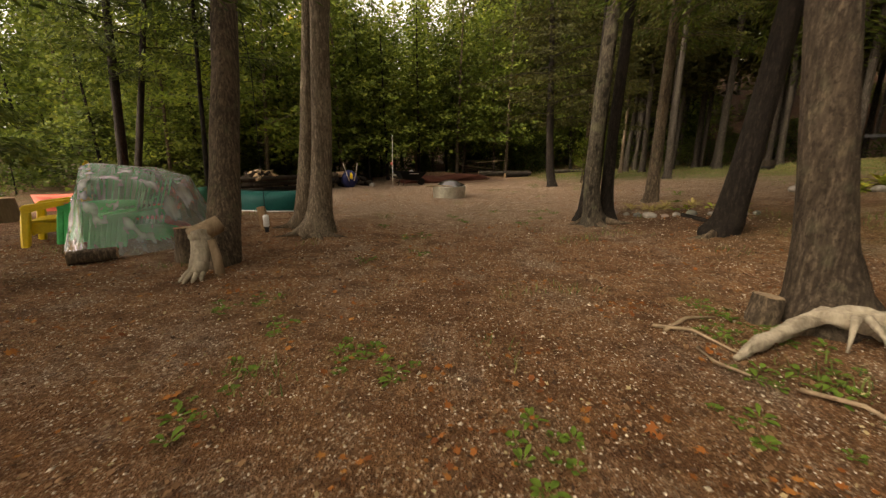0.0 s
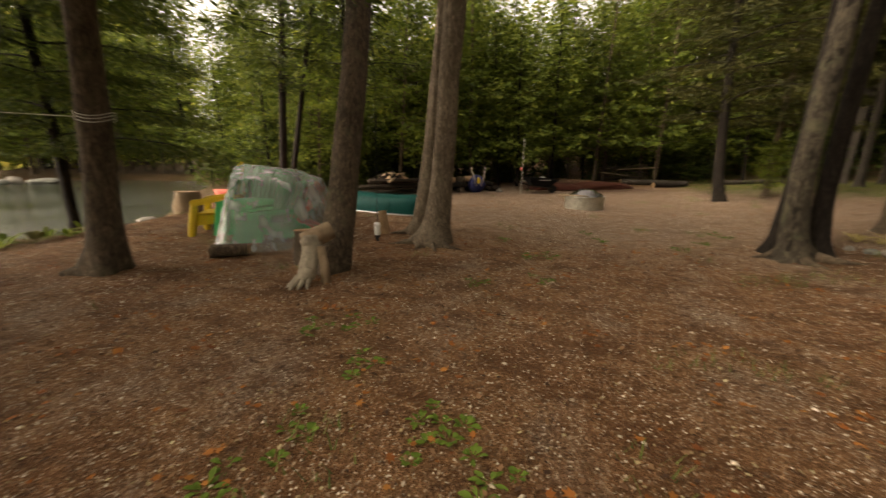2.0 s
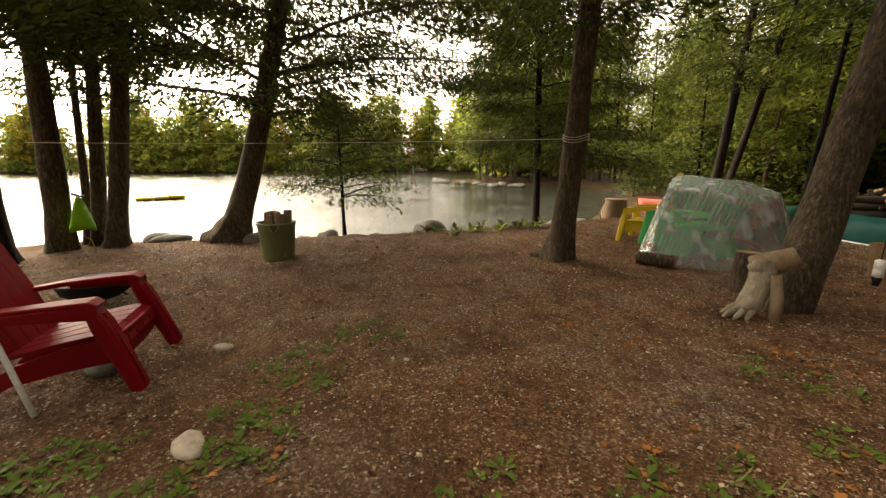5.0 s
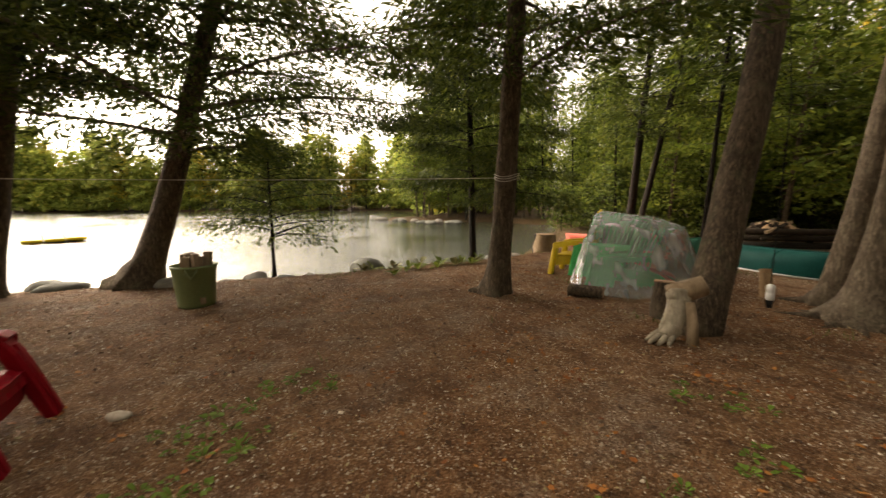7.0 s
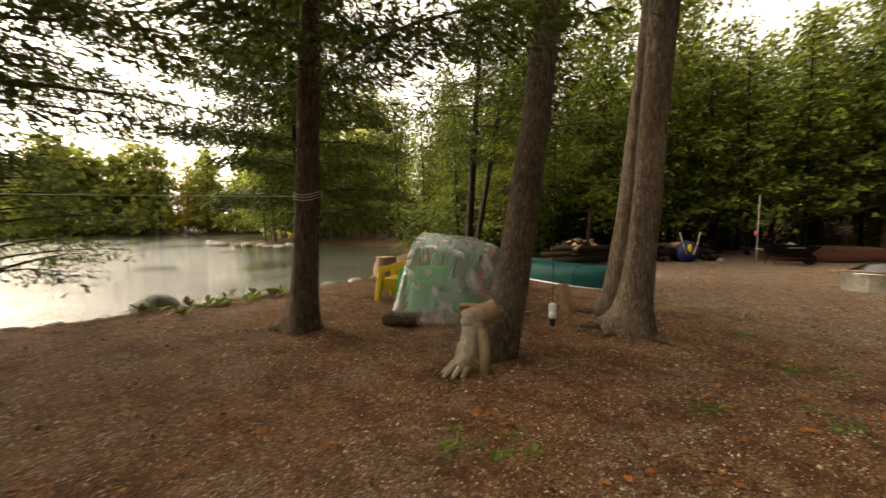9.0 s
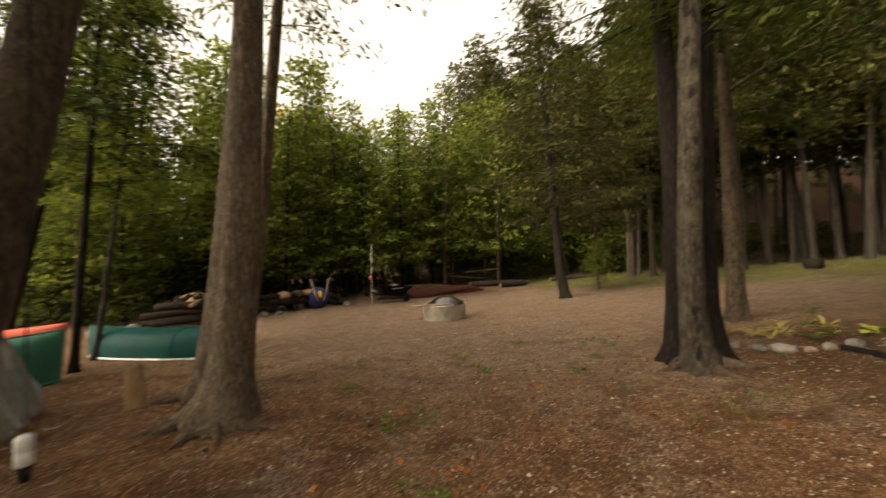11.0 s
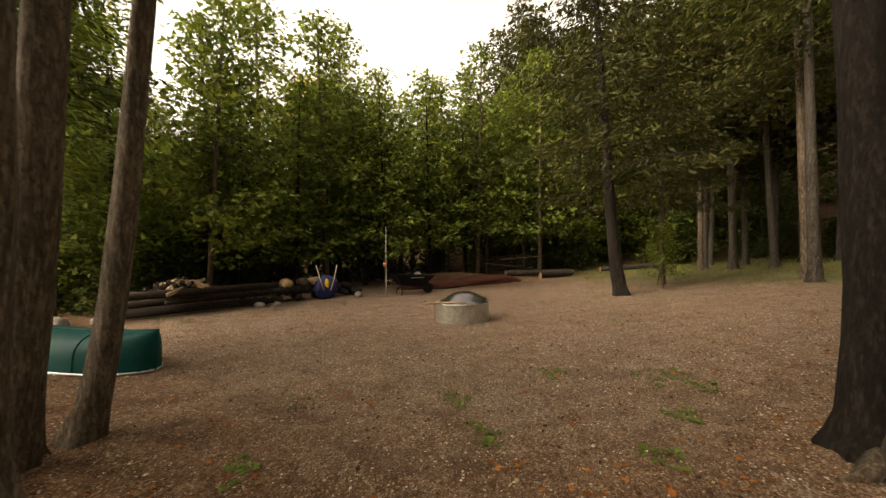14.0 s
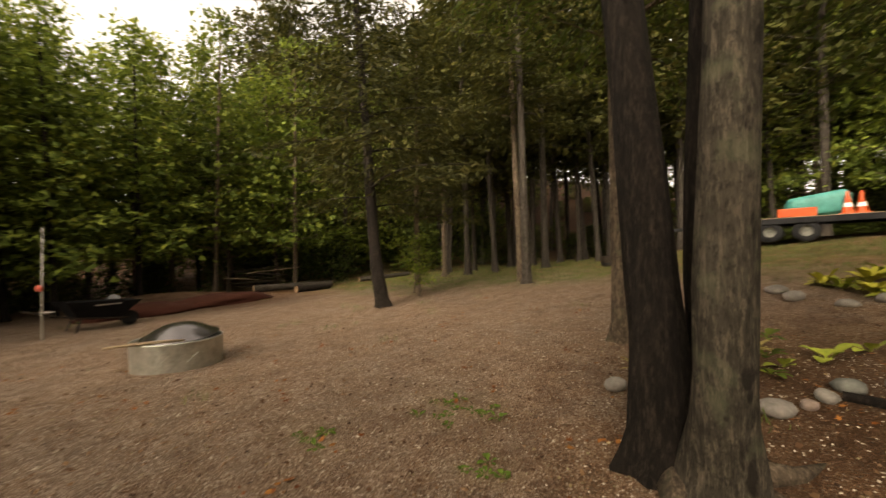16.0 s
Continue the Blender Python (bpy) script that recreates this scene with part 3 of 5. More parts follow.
def near_trees():
    C = M_CEDAR
    near = [
        # x, y, r, h, lean, sweep, bark, crown, label
        (-3.12, 5.18, 0.225, 11, (-0.009, 0.207), (-0.04, 0.36), M_BARK, (5.0, 1.9, 33, 189, 0.14, 0.3, C), "leaning cedar with ridged brown bark beside driftwood"),
        (-2.4, 7.24, 0.2, 11, (0.047, -0.008), (0.085, 0.121), M_BARK_LIGHT, (5.0, 1.9, 31, 100, 0.14, 0.3, C), "cedar with flared base and spreading roots in the gravel"),
        (-3.03, 8.07, 0.16, 11, (0.075, 0.0), (0.19, -0.03), M_BARK_LIGHT, (4.8, 1.9, 31, 100, 0.14, 0.3, C), "cedar with smooth grey bark leaning over the gravel"),
        (-2.87, 8.52, 0.112, 11, (0.078, 0.031), (0.145, 0.065), M_BARK_LIGHT, (4.8, 1.9, 31, 100, 0.14, 0.3, M_BROAD), "slim leaning tree with grey-brown bark"),
        (3.12, 8.33, 0.175, 11, (0.066, 0.122), (0.0, -0.158), M_BARK_DARK, (4.6, 2.6, 31, 237, 0.14, 0.25, C), "cedar of a close clump with near-black shaded bark"),
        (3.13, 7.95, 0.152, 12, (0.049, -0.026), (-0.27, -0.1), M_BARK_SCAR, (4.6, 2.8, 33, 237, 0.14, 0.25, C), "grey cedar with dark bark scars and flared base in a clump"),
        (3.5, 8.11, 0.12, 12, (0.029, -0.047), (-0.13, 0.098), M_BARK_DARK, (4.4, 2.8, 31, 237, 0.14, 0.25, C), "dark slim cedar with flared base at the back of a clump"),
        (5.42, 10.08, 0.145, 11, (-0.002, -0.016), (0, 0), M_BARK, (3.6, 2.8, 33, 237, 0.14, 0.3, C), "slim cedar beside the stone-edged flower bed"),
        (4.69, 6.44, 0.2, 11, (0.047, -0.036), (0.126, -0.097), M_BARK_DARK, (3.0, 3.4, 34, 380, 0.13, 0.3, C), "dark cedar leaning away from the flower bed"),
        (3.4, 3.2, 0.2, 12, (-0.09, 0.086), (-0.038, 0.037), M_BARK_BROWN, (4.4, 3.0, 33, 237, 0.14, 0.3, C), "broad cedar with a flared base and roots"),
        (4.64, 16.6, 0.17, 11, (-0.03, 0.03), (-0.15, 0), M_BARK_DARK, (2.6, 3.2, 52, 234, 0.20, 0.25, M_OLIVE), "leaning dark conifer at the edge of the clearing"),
        (6.5, 18.2, 0.1, 9, (0.02, 0.0), (0, 0), M_BARK, (2.2, 2.2, 44, 216, 0.20, 0.25, M_OLIVE), "slim conifer at the edge of the clearing"),
        (9.9, 22, 0.1, 12, (0.01, 0.0), (0, 0), M_BARK, (3.4, 2.2, 44, 216, 0.22, 0.2, M_OLIVE), "slim conifer at the edge of the clearing"),
        (8.9, 15.6, 0.13, 14, (-0.02, -0.02), (0, 0), M_BARK_PALE, (5.0, 2.6, 44, 216, 0.20, 0.2, M_OLIVE), "pale-barked tree standing at the lawn's edge"),
        (9.3, 16.3, 0.11, 14, (0.0, 0.02), (0, 0), M_BARK, (5.0, 2.6, 44, 216, 0.20, 0.2, M_OLIVE), "grey tree standing at the lawn's edge"),
        (-5.81, 4.09, 0.195, 11, (0.037, 0.049), (0.032, 0.043), M_BARK, (3.3, 3.2, 46, 900, 0.14, 0.22, C), "straight cedar with a cord tied round it"),
        (-10.6, 6.35, 0.11, 11, (-0.01, -0.02), (0, 0), M_BARK_DARK, (1.9, 3.2, 57, 890, 0.16, 0.25, C), "dark cedar at the water's edge"),
        (-9.34, -1.63, 0.235, 11, (-0.045, 0.25), (-0.03, 0.16), M_BARK, (2.4, 5.0, 68, 980, 0.16, 0.18, C), "cedar leaning along the lake shore with flared base"),
        (-9.31, -3.67, 0.17, 12, (-0.06, 0.13), (0, 0), M_BARK, (3.4, 3.4, 39, 890, 0.16, 0.2, C), "shoreline cedar with dark ridged bark"),
        (-9.49, -4.06, 0.13, 12, (-0.05, 0.1), (0, 0), M_BARK, (3.2, 3.2, 36, 773, 0.16, 0.2, C), "slim shoreline cedar with dark bark"),
        (-9.67, -4.36, 0.075, 9, (-0.02, 0.05), (-0.04, 0.08), M_BARK, (3.0, 2.2, 26, 187, 0.16, 0.2, C), "thin shoreline sapling with grey bark"),
        (-9.15, -4.5, 0.2, 12, (-0.05, 0.03), (-0.03, 0.0), M_BARK, (3.6, 3.4, 36, 773, 0.16, 0.2, C), "thick shoreline cedar with a green bag hung on it"),
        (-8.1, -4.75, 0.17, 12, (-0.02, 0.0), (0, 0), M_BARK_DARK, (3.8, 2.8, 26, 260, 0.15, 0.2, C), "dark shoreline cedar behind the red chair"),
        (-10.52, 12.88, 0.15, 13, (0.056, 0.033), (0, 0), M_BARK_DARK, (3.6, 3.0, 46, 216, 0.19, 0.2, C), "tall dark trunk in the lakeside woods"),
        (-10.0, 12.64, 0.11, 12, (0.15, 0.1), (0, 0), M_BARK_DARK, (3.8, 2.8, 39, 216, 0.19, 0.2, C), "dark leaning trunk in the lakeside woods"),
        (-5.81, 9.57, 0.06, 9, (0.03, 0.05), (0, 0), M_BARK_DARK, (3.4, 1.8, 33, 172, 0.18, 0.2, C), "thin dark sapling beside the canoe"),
        (-6.25, 10.5, 0.05, 7, (0.1, 0.03), (0.04, 0), M_BARK_PALE, (2.6, 1.8, 33, 172, 0.18, 0.1, M_BROAD), "thin pale leaning birch behind the canoe"),
        (-10.35, 0.75, 0.05, 3.5, (0, 0), (0, 0), M_BARK_DARK, (1.0, 2.3, 34, 170, 0.13, 0.2, C), "small bushy cedar sapling at the water's edge"),
        (6.1, 17.3, 0.025, 1.9, (0.03, 0.0), (0, 0), M_BARK, (0.35, 0.6, 22, 60, 0.14, 0.0, M_BROAD), "yellow-green sapling at the edge of the clearing"),
    ]
    for i, (x, y, r, h, lean, sweep, bark, crown, lab) in enumerate(near):
        fl = 2.0 if "flared" in lab else 1.08 if "driftwood" in lab else 1.45
        tree(x, y, r, h, lean, bark, 20 + i, crown, lab, sweep=sweep, roots=4 + i % 3, flare=fl)


near_trees()


def forest():
    """Back rows: a few tree patterns, copied with turn and size."""
    pats = []
    spots = random.Random(7)
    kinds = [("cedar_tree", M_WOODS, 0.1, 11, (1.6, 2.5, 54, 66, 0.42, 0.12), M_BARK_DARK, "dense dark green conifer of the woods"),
             ("cedar_tree", M_WOODS, 0.12, 13, (2.0, 2.8, 54, 66, 0.44, 0.15), M_BARK, "tall green conifer of the woods"),
             ("maple_tree", M_BROAD, 0.1, 10, (1.7, 3.0, 52, 78, 0.38, 0.0), M_BARK, "leafy green broadleaf tree of the woods"),
             ("bare_trunk_tree", M_OLIVE, 0.15, 17, (5.2, 3.0, 50, 62, 0.56, 0.12), M_BARK_PALE, "tall pale-barked tree with a high crown"),
             ("birch_tree", M_YELLOW, 0.1, 12, (1.0, 2.8, 40, 60, 0.5, 0.05), M_BARK_PALE, "broadleaf tree with yellow autumn leaves"),
             ("shrub", M_CEDAR, 0.03, 2.6, (0.1, 1.5, 36, 40, 0.3, 0.05), M_BARK_DARK, "dark green undergrowth shrub of the woods"),
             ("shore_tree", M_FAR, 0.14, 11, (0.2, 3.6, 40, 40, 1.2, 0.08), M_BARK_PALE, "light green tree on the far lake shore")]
    for i, (nm, fol, r, h, cr, bark, lab) in enumerate(kinds):
        pats.append(tree(0, 0, r, h, (0.01, 0.02), bark, 90 + i, (*cr, fol), lab, nm, z=-500, group=("woods", "undergrowth")[i == 5], corners=3))

    def put(k, x, y, sc):
        m = pose(x, y, height(x, y) - 0.05, spots.uniform(-2.5, 2.5), spots.uniform(-2.5, 2.5), spots.uniform(0, 360))
        o = copy_thing(pats[k], m)
        o.scale = (sc, sc, sc * spots.uniform(0.9, 1.12))

    def fill(n, x0, x1, y0, y1, ks, s0, s1, ok, gap):
        done = []
        tries = 0
        while len(done) < n and tries < n * 40:
            tries += 1
            x, y = spots.uniform(x0, x1), spots.uniform(y0, y1)
            if not ok(x, y) or any(math.hypot(x - a, y - b) < gap for a, b in done) or lake_gap(x, y) < 0.8:
                continue
            done.append((x, y))
            put(spots.choice(ks), x, y, spots.uniform(s0, s1))

    def edge(x):
        return 15.2 + 1.15 * (x + 8) if x < -1.5 else 23.5 + 0.35 * (x + 1.5)
    # the green wall behind the wood pile and the logs
    fill(8, -13, -8, 14, 26, [0, 0, 1], 0.52, 0.72, lambda x, y: edge(x) + 0.6 < y < edge(x) + 9, 1.3)
    fill(18, -8, -4, 14, 32, [0, 0, 1, 2], 0.76, 0.96, lambda x, y: edge(x) + 0.8 < y < edge(x) + 11, 1.25)
    fill(28, -4, 5, 18, 36, [0, 1, 1, 2, 2], 0.79, 1.02, lambda x, y: edge(x) + 0.6 < y < edge(x) + 11, 1.3)
    for bx, by, bs in ((-8.2, 26.5, 1.0), (-9.6, 27.5, 0.9), (-50, 27, 1.2), (-55, 31, 1.3), (-47, 24, 1.0), (-58, 33, 1.2)):
        put(4, bx, by, bs)
    fill(34, -13, 6, 14, 36, [5], 0.5, 1.0, lambda x, y: edge(x) + 2.5 < y < edge(x) + 9, 1.0)
    # lakeside woods behind the covered chairs
    fill(30, -22, -7, 14, 30, [0, 0, 1, 1, 2], 0.6, 0.84, lambda x, y: y > edge(x) + 0.5 and y > 15.5 + 0.35 * max(0, -9 - x), 1.5)
    fill(26, -20, -8, 15, 26, [5], 0.7, 1.2, lambda x, y: x < -8.5, 1.2)
    # middle: tall mixed woods beyond the lawn strip
    fill(34, 4, 18, 25, 44, [0, 1, 1, 3, 3], 0.9, 1.15, lambda x, y: y > 25.5 + 0.1 * x, 1.4)
    fill(26, 4, 18, 26, 36, [5], 0.7, 1.3, lambda x, y: y > 27, 1.0)
    # right: bare trunks on the brown slope
    fill(84, 12, 46, -6, 46, [3, 3, 3, 3, 3, 1], 0.8, 1.15, lambda x, y: (x > 21.5 or (x + 0.9 * y > 34)) and not (x < 21 and y < 17), 1.35)
    fill(20, 10.5, 20, 13, 26, [3], 0.75, 1.0, lambda x, y: 29.5 < x + 0.9 * y < 35 and not (x > 14 and y < 15.5), 1.1)
    fill(18, 21.5, 34, 2, 22, [0, 1, 3], 0.8, 1.05, lambda x, y: True, 1.5)
    fill(24, 20.5, 34, 0, 36, [5], 0.5, 0.8, lambda x, y: x > 22 or x + 0.9 * y > 36, 1.4)
    fill(60, 13, 44, 4, 42, [5], 0.5, 0.95, lambda x, y: x + 0.9 * y > 36, 1.0)
    # unseen trees right of the start, added only to block light and for reflections
    fill(12, 9, 20, -10, 4, [1, 3], 0.9, 1.1, lambda x, y: True, 2.0)
    # brown slope beyond the trailer
    fill(34, 20.5, 42, -2, 18, [0, 1, 3, 3], 0.85, 1.15, lambda x, y: True, 1.5)
    # behind the start of the walk: unseen trees, added to close off the light
    fill(14, -5, 9, -16, -5, [1, 3], 0.9, 1.1, lambda x, y: True, 2.0)
    # spit and far shore
    fill(44, -48, -21, 15, 40, [0, 1, 2, 2], 0.75, 1.2, lambda x, y: lake_gap(x, y) < 10, 1.5)
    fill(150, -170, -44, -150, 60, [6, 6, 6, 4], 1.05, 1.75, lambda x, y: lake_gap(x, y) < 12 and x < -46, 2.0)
    for p in pats:
        for o in (*p.children_recursive, p):
            bpy.data.objects.remove(o)


forest()


def rect_sweep(path, widths, depths, side, bm=None):
    """A bar of rounded rectangular section through the points; side is the direction of its width."""
    bm = bm or bmesh.new()
    pts = [Vector(p) for p in path]
    sd = Vector(side).normalized()
    rings = []
    for i, p in enumerate(pts):
        d = (pts[min(i + 1, len(pts) - 1)] - pts[max(i - 1, 0)]).normalized()
        nrm = d.cross(sd).normalized()
        w, h = widths[i] / 2, depths[i] / 2
        c = min(w, h) * 0.4
        prof = [(w, h - c), (w - c, h), (-w + c, h), (-w, h - c), (-w, -h + c), (-w + c, -h), (w - c, -h), (w, -h + c)]
        rings.append([bm.verts.new(p + sd * a + nrm * b) for a, b in prof])
    for r0, r1 in zip(rings, rings[1:]):
        for k in range(8):
            bm.faces.new((r0[k], r0[(k + 1) % 8], r1[(k + 1) % 8], r1[k]))
    bm.faces.new(rings[0][::-1])
    bm.faces.new(rings[-1])
    return bm


def rock_bm(rx, ry, rz, seed, sub=2):
    bm = bmesh.new()
    bmesh.ops.create_icosphere(bm, subdivisions=sub, radius=1.0)
    o = Vector((seed * 3.7, seed * 1.3, seed * 2.1))
    for v in bm.verts:
        k = 1 + 0.28 * noise.noise(v.co * 1.1 + o) + 0.1 * noise.noise(v.co * 2.9 + o)
        v.co = Vector((v.co.x * rx * k, v.co.y * ry * k, v.co.z * rz * k))
    return bm


def rock(x, y, rx, ry, rz, seed, mat, label, group="", turn=0.0, name="stone", sink=0.3, z=None):
    zz = height(x, y) if z is None else z
    ob = part(name, rock_bm(rx, ry, rz, seed, 3 if rx > 0.2 else 2), mat, None, "", True)
    ob.matrix_basis = pose(x, y, zz + rz * (1 - 2 * sink) * 0.9, 0, 0, turn)
    return tagged(ob, label, "rock", group)


# ---- fire ring ----
def fire_ring(x, y):
    zz = height(x, y)
    t = thing("fire_ring", pose(x, y, zz), "round galvanised steel fire ring standing on gravel", "fire pit")
    part("ring", lathe([(0.575, -0.04), (0.58, 0.0), (0.58, 0.365), (0.587, 0.38), (0.575, 0.39), (0.562, 0.38), (0.56, 0.0), (0.5, -0.04)], 56), M_STEEL, t, "", True)
    part("ash_bed", lathe([(0.01, 0.08), (0.3, 0.06), (0.558, 0.03)], 24), M_BLACK, t, "black ash bed")
    part("seam", box_bm(0.006, 0.05, 0.3, (0.583 * math.cos(-1.9), 0.583 * math.sin(-1.9), 0.16), 0.002, (0, 0, math.degrees(-1.9))), M_STEEL, t)
    part("rib", box_bm(0.24, 0.008, 0.012, (-0.16, -0.566, 0.16), 0.003, (0, -40, -16)), M_STEEL, t)
    part("rib", box_bm(0.2, 0.008, 0.012, (0.2, -0.55, 0.17), 0.003, (0, -40, 20)), M_STEEL, t)
    d = thing("dome_lid", pose(x + 0.02, y + 0.08, zz + 0.395, 3, -4, 20), "dark polished steel dome lid lying on the fire ring", "lid")
    part("dome", lathe([(0.5, 0.0), (0.49, 0.012), (0.41, 0.06), (0.33, 0.115), (0.22, 0.165), (0.1, 0.19), (0.015, 0.195)], 40), M_LID, d, "", True)
    part("rim", lathe([(0.5, 0.0), (0.515, 0.004), (0.515, 0.012), (0.49, 0.014)], 40), M_LID, d, "", True)
    st = part("stick", tube([(-0.8, -0.36, 0.4), (-0.5, -0.4, 0.417), (-0.15, -0.44, 0.413), (0.1, -0.47, 0.407)], [0.022, 0.026, 0.024, 0.018], 8, True, 0.25), M_WOOD, None, "", True)
    st.matrix_basis = pose(x, y, zz)
    tagged(st, "weathered stick laid across the rim of the fire ring", "stick")


fire_ring(0.22, 13.88)


# ---- garden chairs ----
def adirondack(m, mat, label, group="garden chairs"):
    """Moulded garden chair, facing its +y, with fan back, wide arms and splayed front legs."""
    t = thing("adirondack_chair", m, label, "chair", group)
    for i in range(5):
        x = -0.26 + 0.13 * i
        part("seat_slat", rect_sweep([(x, 0.385, 0.27), (x, 0.375, 0.335), (x, 0.33, 0.37), (x, 0.1, 0.34), (x, -0.22, 0.28)], [0.122] * 5, [0.024] * 5, (1, 0, 0)), mat, t)
    part("apron", rect_sweep([(-0.33, 0.36, 0.26), (-0.12, 0.372, 0.26), (0.12, 0.372, 0.26), (0.33, 0.36, 0.26)], [0.2] * 4, [0.024] * 4, (0, 0.12, 1)), mat, t)
    tops = (0.98, 1.07, 1.1, 1.07, 0.98)
    for i in range(5):
        f = (i - 2) / 2
        x0, x1 = 0.22 * f, 0.28 * f
        tz = tops[i]
        part("back_slat", rect_sweep([(x0, -0.2, 0.26), (0.5 * (x0 + x1), -0.33, 0.6), (x1, -0.33 - 0.36 * (tz - 0.6) / 0.9, tz - 0.03), (x1, -0.35 - 0.36 * (tz - 0.6) / 0.9, tz + 0.01)], [0.108, 0.128, 0.136, 0.09], [0.024] * 4, (1, 0, 0)), mat, t)
    part("back_rail", rect_sweep([(-0.33, -0.35, 0.52), (0, -0.38, 0.52), (0.33, -0.35, 0.52)], [0.08] * 3, [0.03] * 3, (0, 0, 1)), mat, t)
    for sx in (-1, 1):
        part("arm", rect_sweep([(0.3 * sx, -0.42, 0.55), (0.33 * sx, -0.15, 0.58), (0.345 * sx, 0.15, 0.595), (0.345 * sx, 0.3, 0.6), (0.345 * sx, 0.335, 0.575)], [0.08, 0.105, 0.135, 0.14, 0.13], [0.03, 0.034, 0.036, 0.036, 0.036], (1, 0, 0)), mat, t)
        part("arm_skirt", rect_sweep([(0.4 * sx, -0.15, 0.545), (0.408 * sx, 0.1, 0.55), (0.41 * sx, 0.34, 0.54)], [0.05, 0.07, 0.08], [0.014] * 3, (0, 0, 1)), mat, t)
        part("front_leg", rect_sweep([(0.345 * sx, 0.285, 0.575), (0.35 * sx, 0.33, 0.46), (0.365 * sx, 0.41, 0.22), (0.38 * sx, 0.48, 0.0)], [0.135, 0.14, 0.125, 0.11], [0.05, 0.1, 0.1, 0.08], (1, 0, 0)), mat, t)
        part("leg_rib", rect_sweep([(0.345 * sx, 0.352, 0.53), (0.365 * sx, 0.465, 0.22), (0.38 * sx, 0.523, 0.03)], [0.05, 0.045, 0.04], [0.016] * 3, (1, 0, 0)), mat, t)
        part("side_rail", rect_sweep([(0.3 * sx, 0.37, 0.27), (0.295 * sx, 0.1, 0.23), (0.29 * sx, -0.2, 0.16), (0.29 * sx, -0.42, 0.06), (0.29 * sx, -0.5, 0.0)], [0.2, 0.17, 0.14, 0.11, 0.09], [0.03] * 5, (0, 0.3, 1)), mat, t)
    return t


RED_CHAIR = adirondack(pose(-3.6, -1.4, height(-3.6, -1.4), 0, 0, 3), M_RED, "dark red resin garden chair standing on gravel")

RED_CHAIR.scale = (1.03, 1.08, 1.1)

# covered stacks of chairs: they face the lake, nested one behind the other
CU, CV = Vector((0.86, 0.51, 0)), Vector((-0.51, 0.86, 0))
CO = Vector((-6.5, 6.67, 0))


def stack_at(u, v, z, tilt=0.0, turn=0.0):
    p = CO + CU * u + CV * v
    return pose(p.x, p.y, height(p.x, p.y) + z, tilt, 0, 120.6 + turn)


adirondack(stack_at(0.0, 0.0, 0.07, -10), M_YELLOWP, "yellow resin garden chair half covered by a plastic sheet", "covered garden chairs").scale = (1.0, 1.08, 1.08)
for k in range(8):
    adirondack(stack_at(0.36 + 0.08 * k, 0.02, 0.05 + 0.01 * k, -8), M_GREENP, "green resin garden chair stacked under a plastic sheet", "covered garden chairs").scale = (0.98, 0.96, 1.06 - 0.02 * k)
for k in range(7):
    adirondack(stack_at(0.8 + 0.07 * k, -0.7, 0.008 * k, -6, 4), M_GREENP, "green resin garden chair stacked under a plastic sheet", "covered garden chairs").scale = (0.9, 0.86, 0.86)
adirondack(stack_at(1.3, 0.02, 0.03, -4), M_PINK, "coral resin garden chair at the back of the covered stack", "covered garden chairs").scale = (0.9, 0.86, 0.84)


def plastic_sheet():
    """Thin clear sheeting draped from the chair backs down to a hem on the ground, with folds along the fall."""
    top = [(-5.62, 6.05, 1.12), (-4.85, 6.35, 1.02), (-4.55, 6.95, 0.97), (-4.85, 7.5, 1.08), (-5.45, 7.5, 1.24), (-6.0, 7.15, 1.3), (-6.0, 6.72, 1.33), (-5.9, 6.4, 1.25)]
    hem = [(-4.97, 5.2), (-4.33, 6.08), (-4.28, 7.05), (-4.75, 7.95), (-5.75, 8.1), (-6.45, 7.55), (-6.45, 6.7), (-5.86, 5.9)]
    n, na, nr, nc = len(top), 160, 34, 8

    def loop(pts, q):
        q = (q * n) % n
        i, f = int(q), q - int(q)
        f = 0.6 * f + 0.4 * f * f * (3 - 2 * f)
        return Vector(pts[i]).lerp(Vector(pts[(i + 1) % n]), f)
    bm = bmesh.new()
    mid = Vector((-5.35, 6.85, 1.25))
    rows = []
    for r in range(nc + nr + 1):
        row = []
        for k in range(na):
            q = k / na
            tp, hm = loop(top, q), loop(hem, q)
            if r < nc:
                f = (r + 1) / (nc + 1)
                p = mid.lerp(tp, f)
                amp = 0.018
                s_ = 0.0
            else:
                s_ = (r - nc) / nr
                hx = s_ ** 1.25
                p = Vector((tp.x + (hm.x - tp.x) * hx, tp.y + (hm.y - tp.y) * hx, tp.z * (1 - s_ ** 1.35)))
                amp = 0.02 + 0.075 * s_ ** 0.8
            out = Vector((p.x - mid.x, p.y - mid.y, 0.25))
            out.normalize()
            ridges = 1 - abs(noise.noise((q * 34 + 0.9 * s_, 2.2 * s_, 3.0))) * 2.4
            fold = 0.65 * ridges + 0.7 * noise.noise((q * 15 - s_, s_ * 2.5, 8.0)) + 0.3 * noise.noise((q * 70, s_ * 9, 2.0))
            p += out * amp * fold
            zg = height(p.x, p.y)
            row.append(bm.verts.new((p.x, p.y, max(zg + 0.012, zg + p.z))))
        rows.append(row)
    for r0, r1 in zip(rows, rows[1:]):
        for k in range(na):
            bm.faces.new((r0[k], r1[k], r1[(k + 1) % na], r0[(k + 1) % na]))
    bm.faces.new(rows[0])
    ob = part("plastic_sheet", bm, M_SHEET, None, "", True)
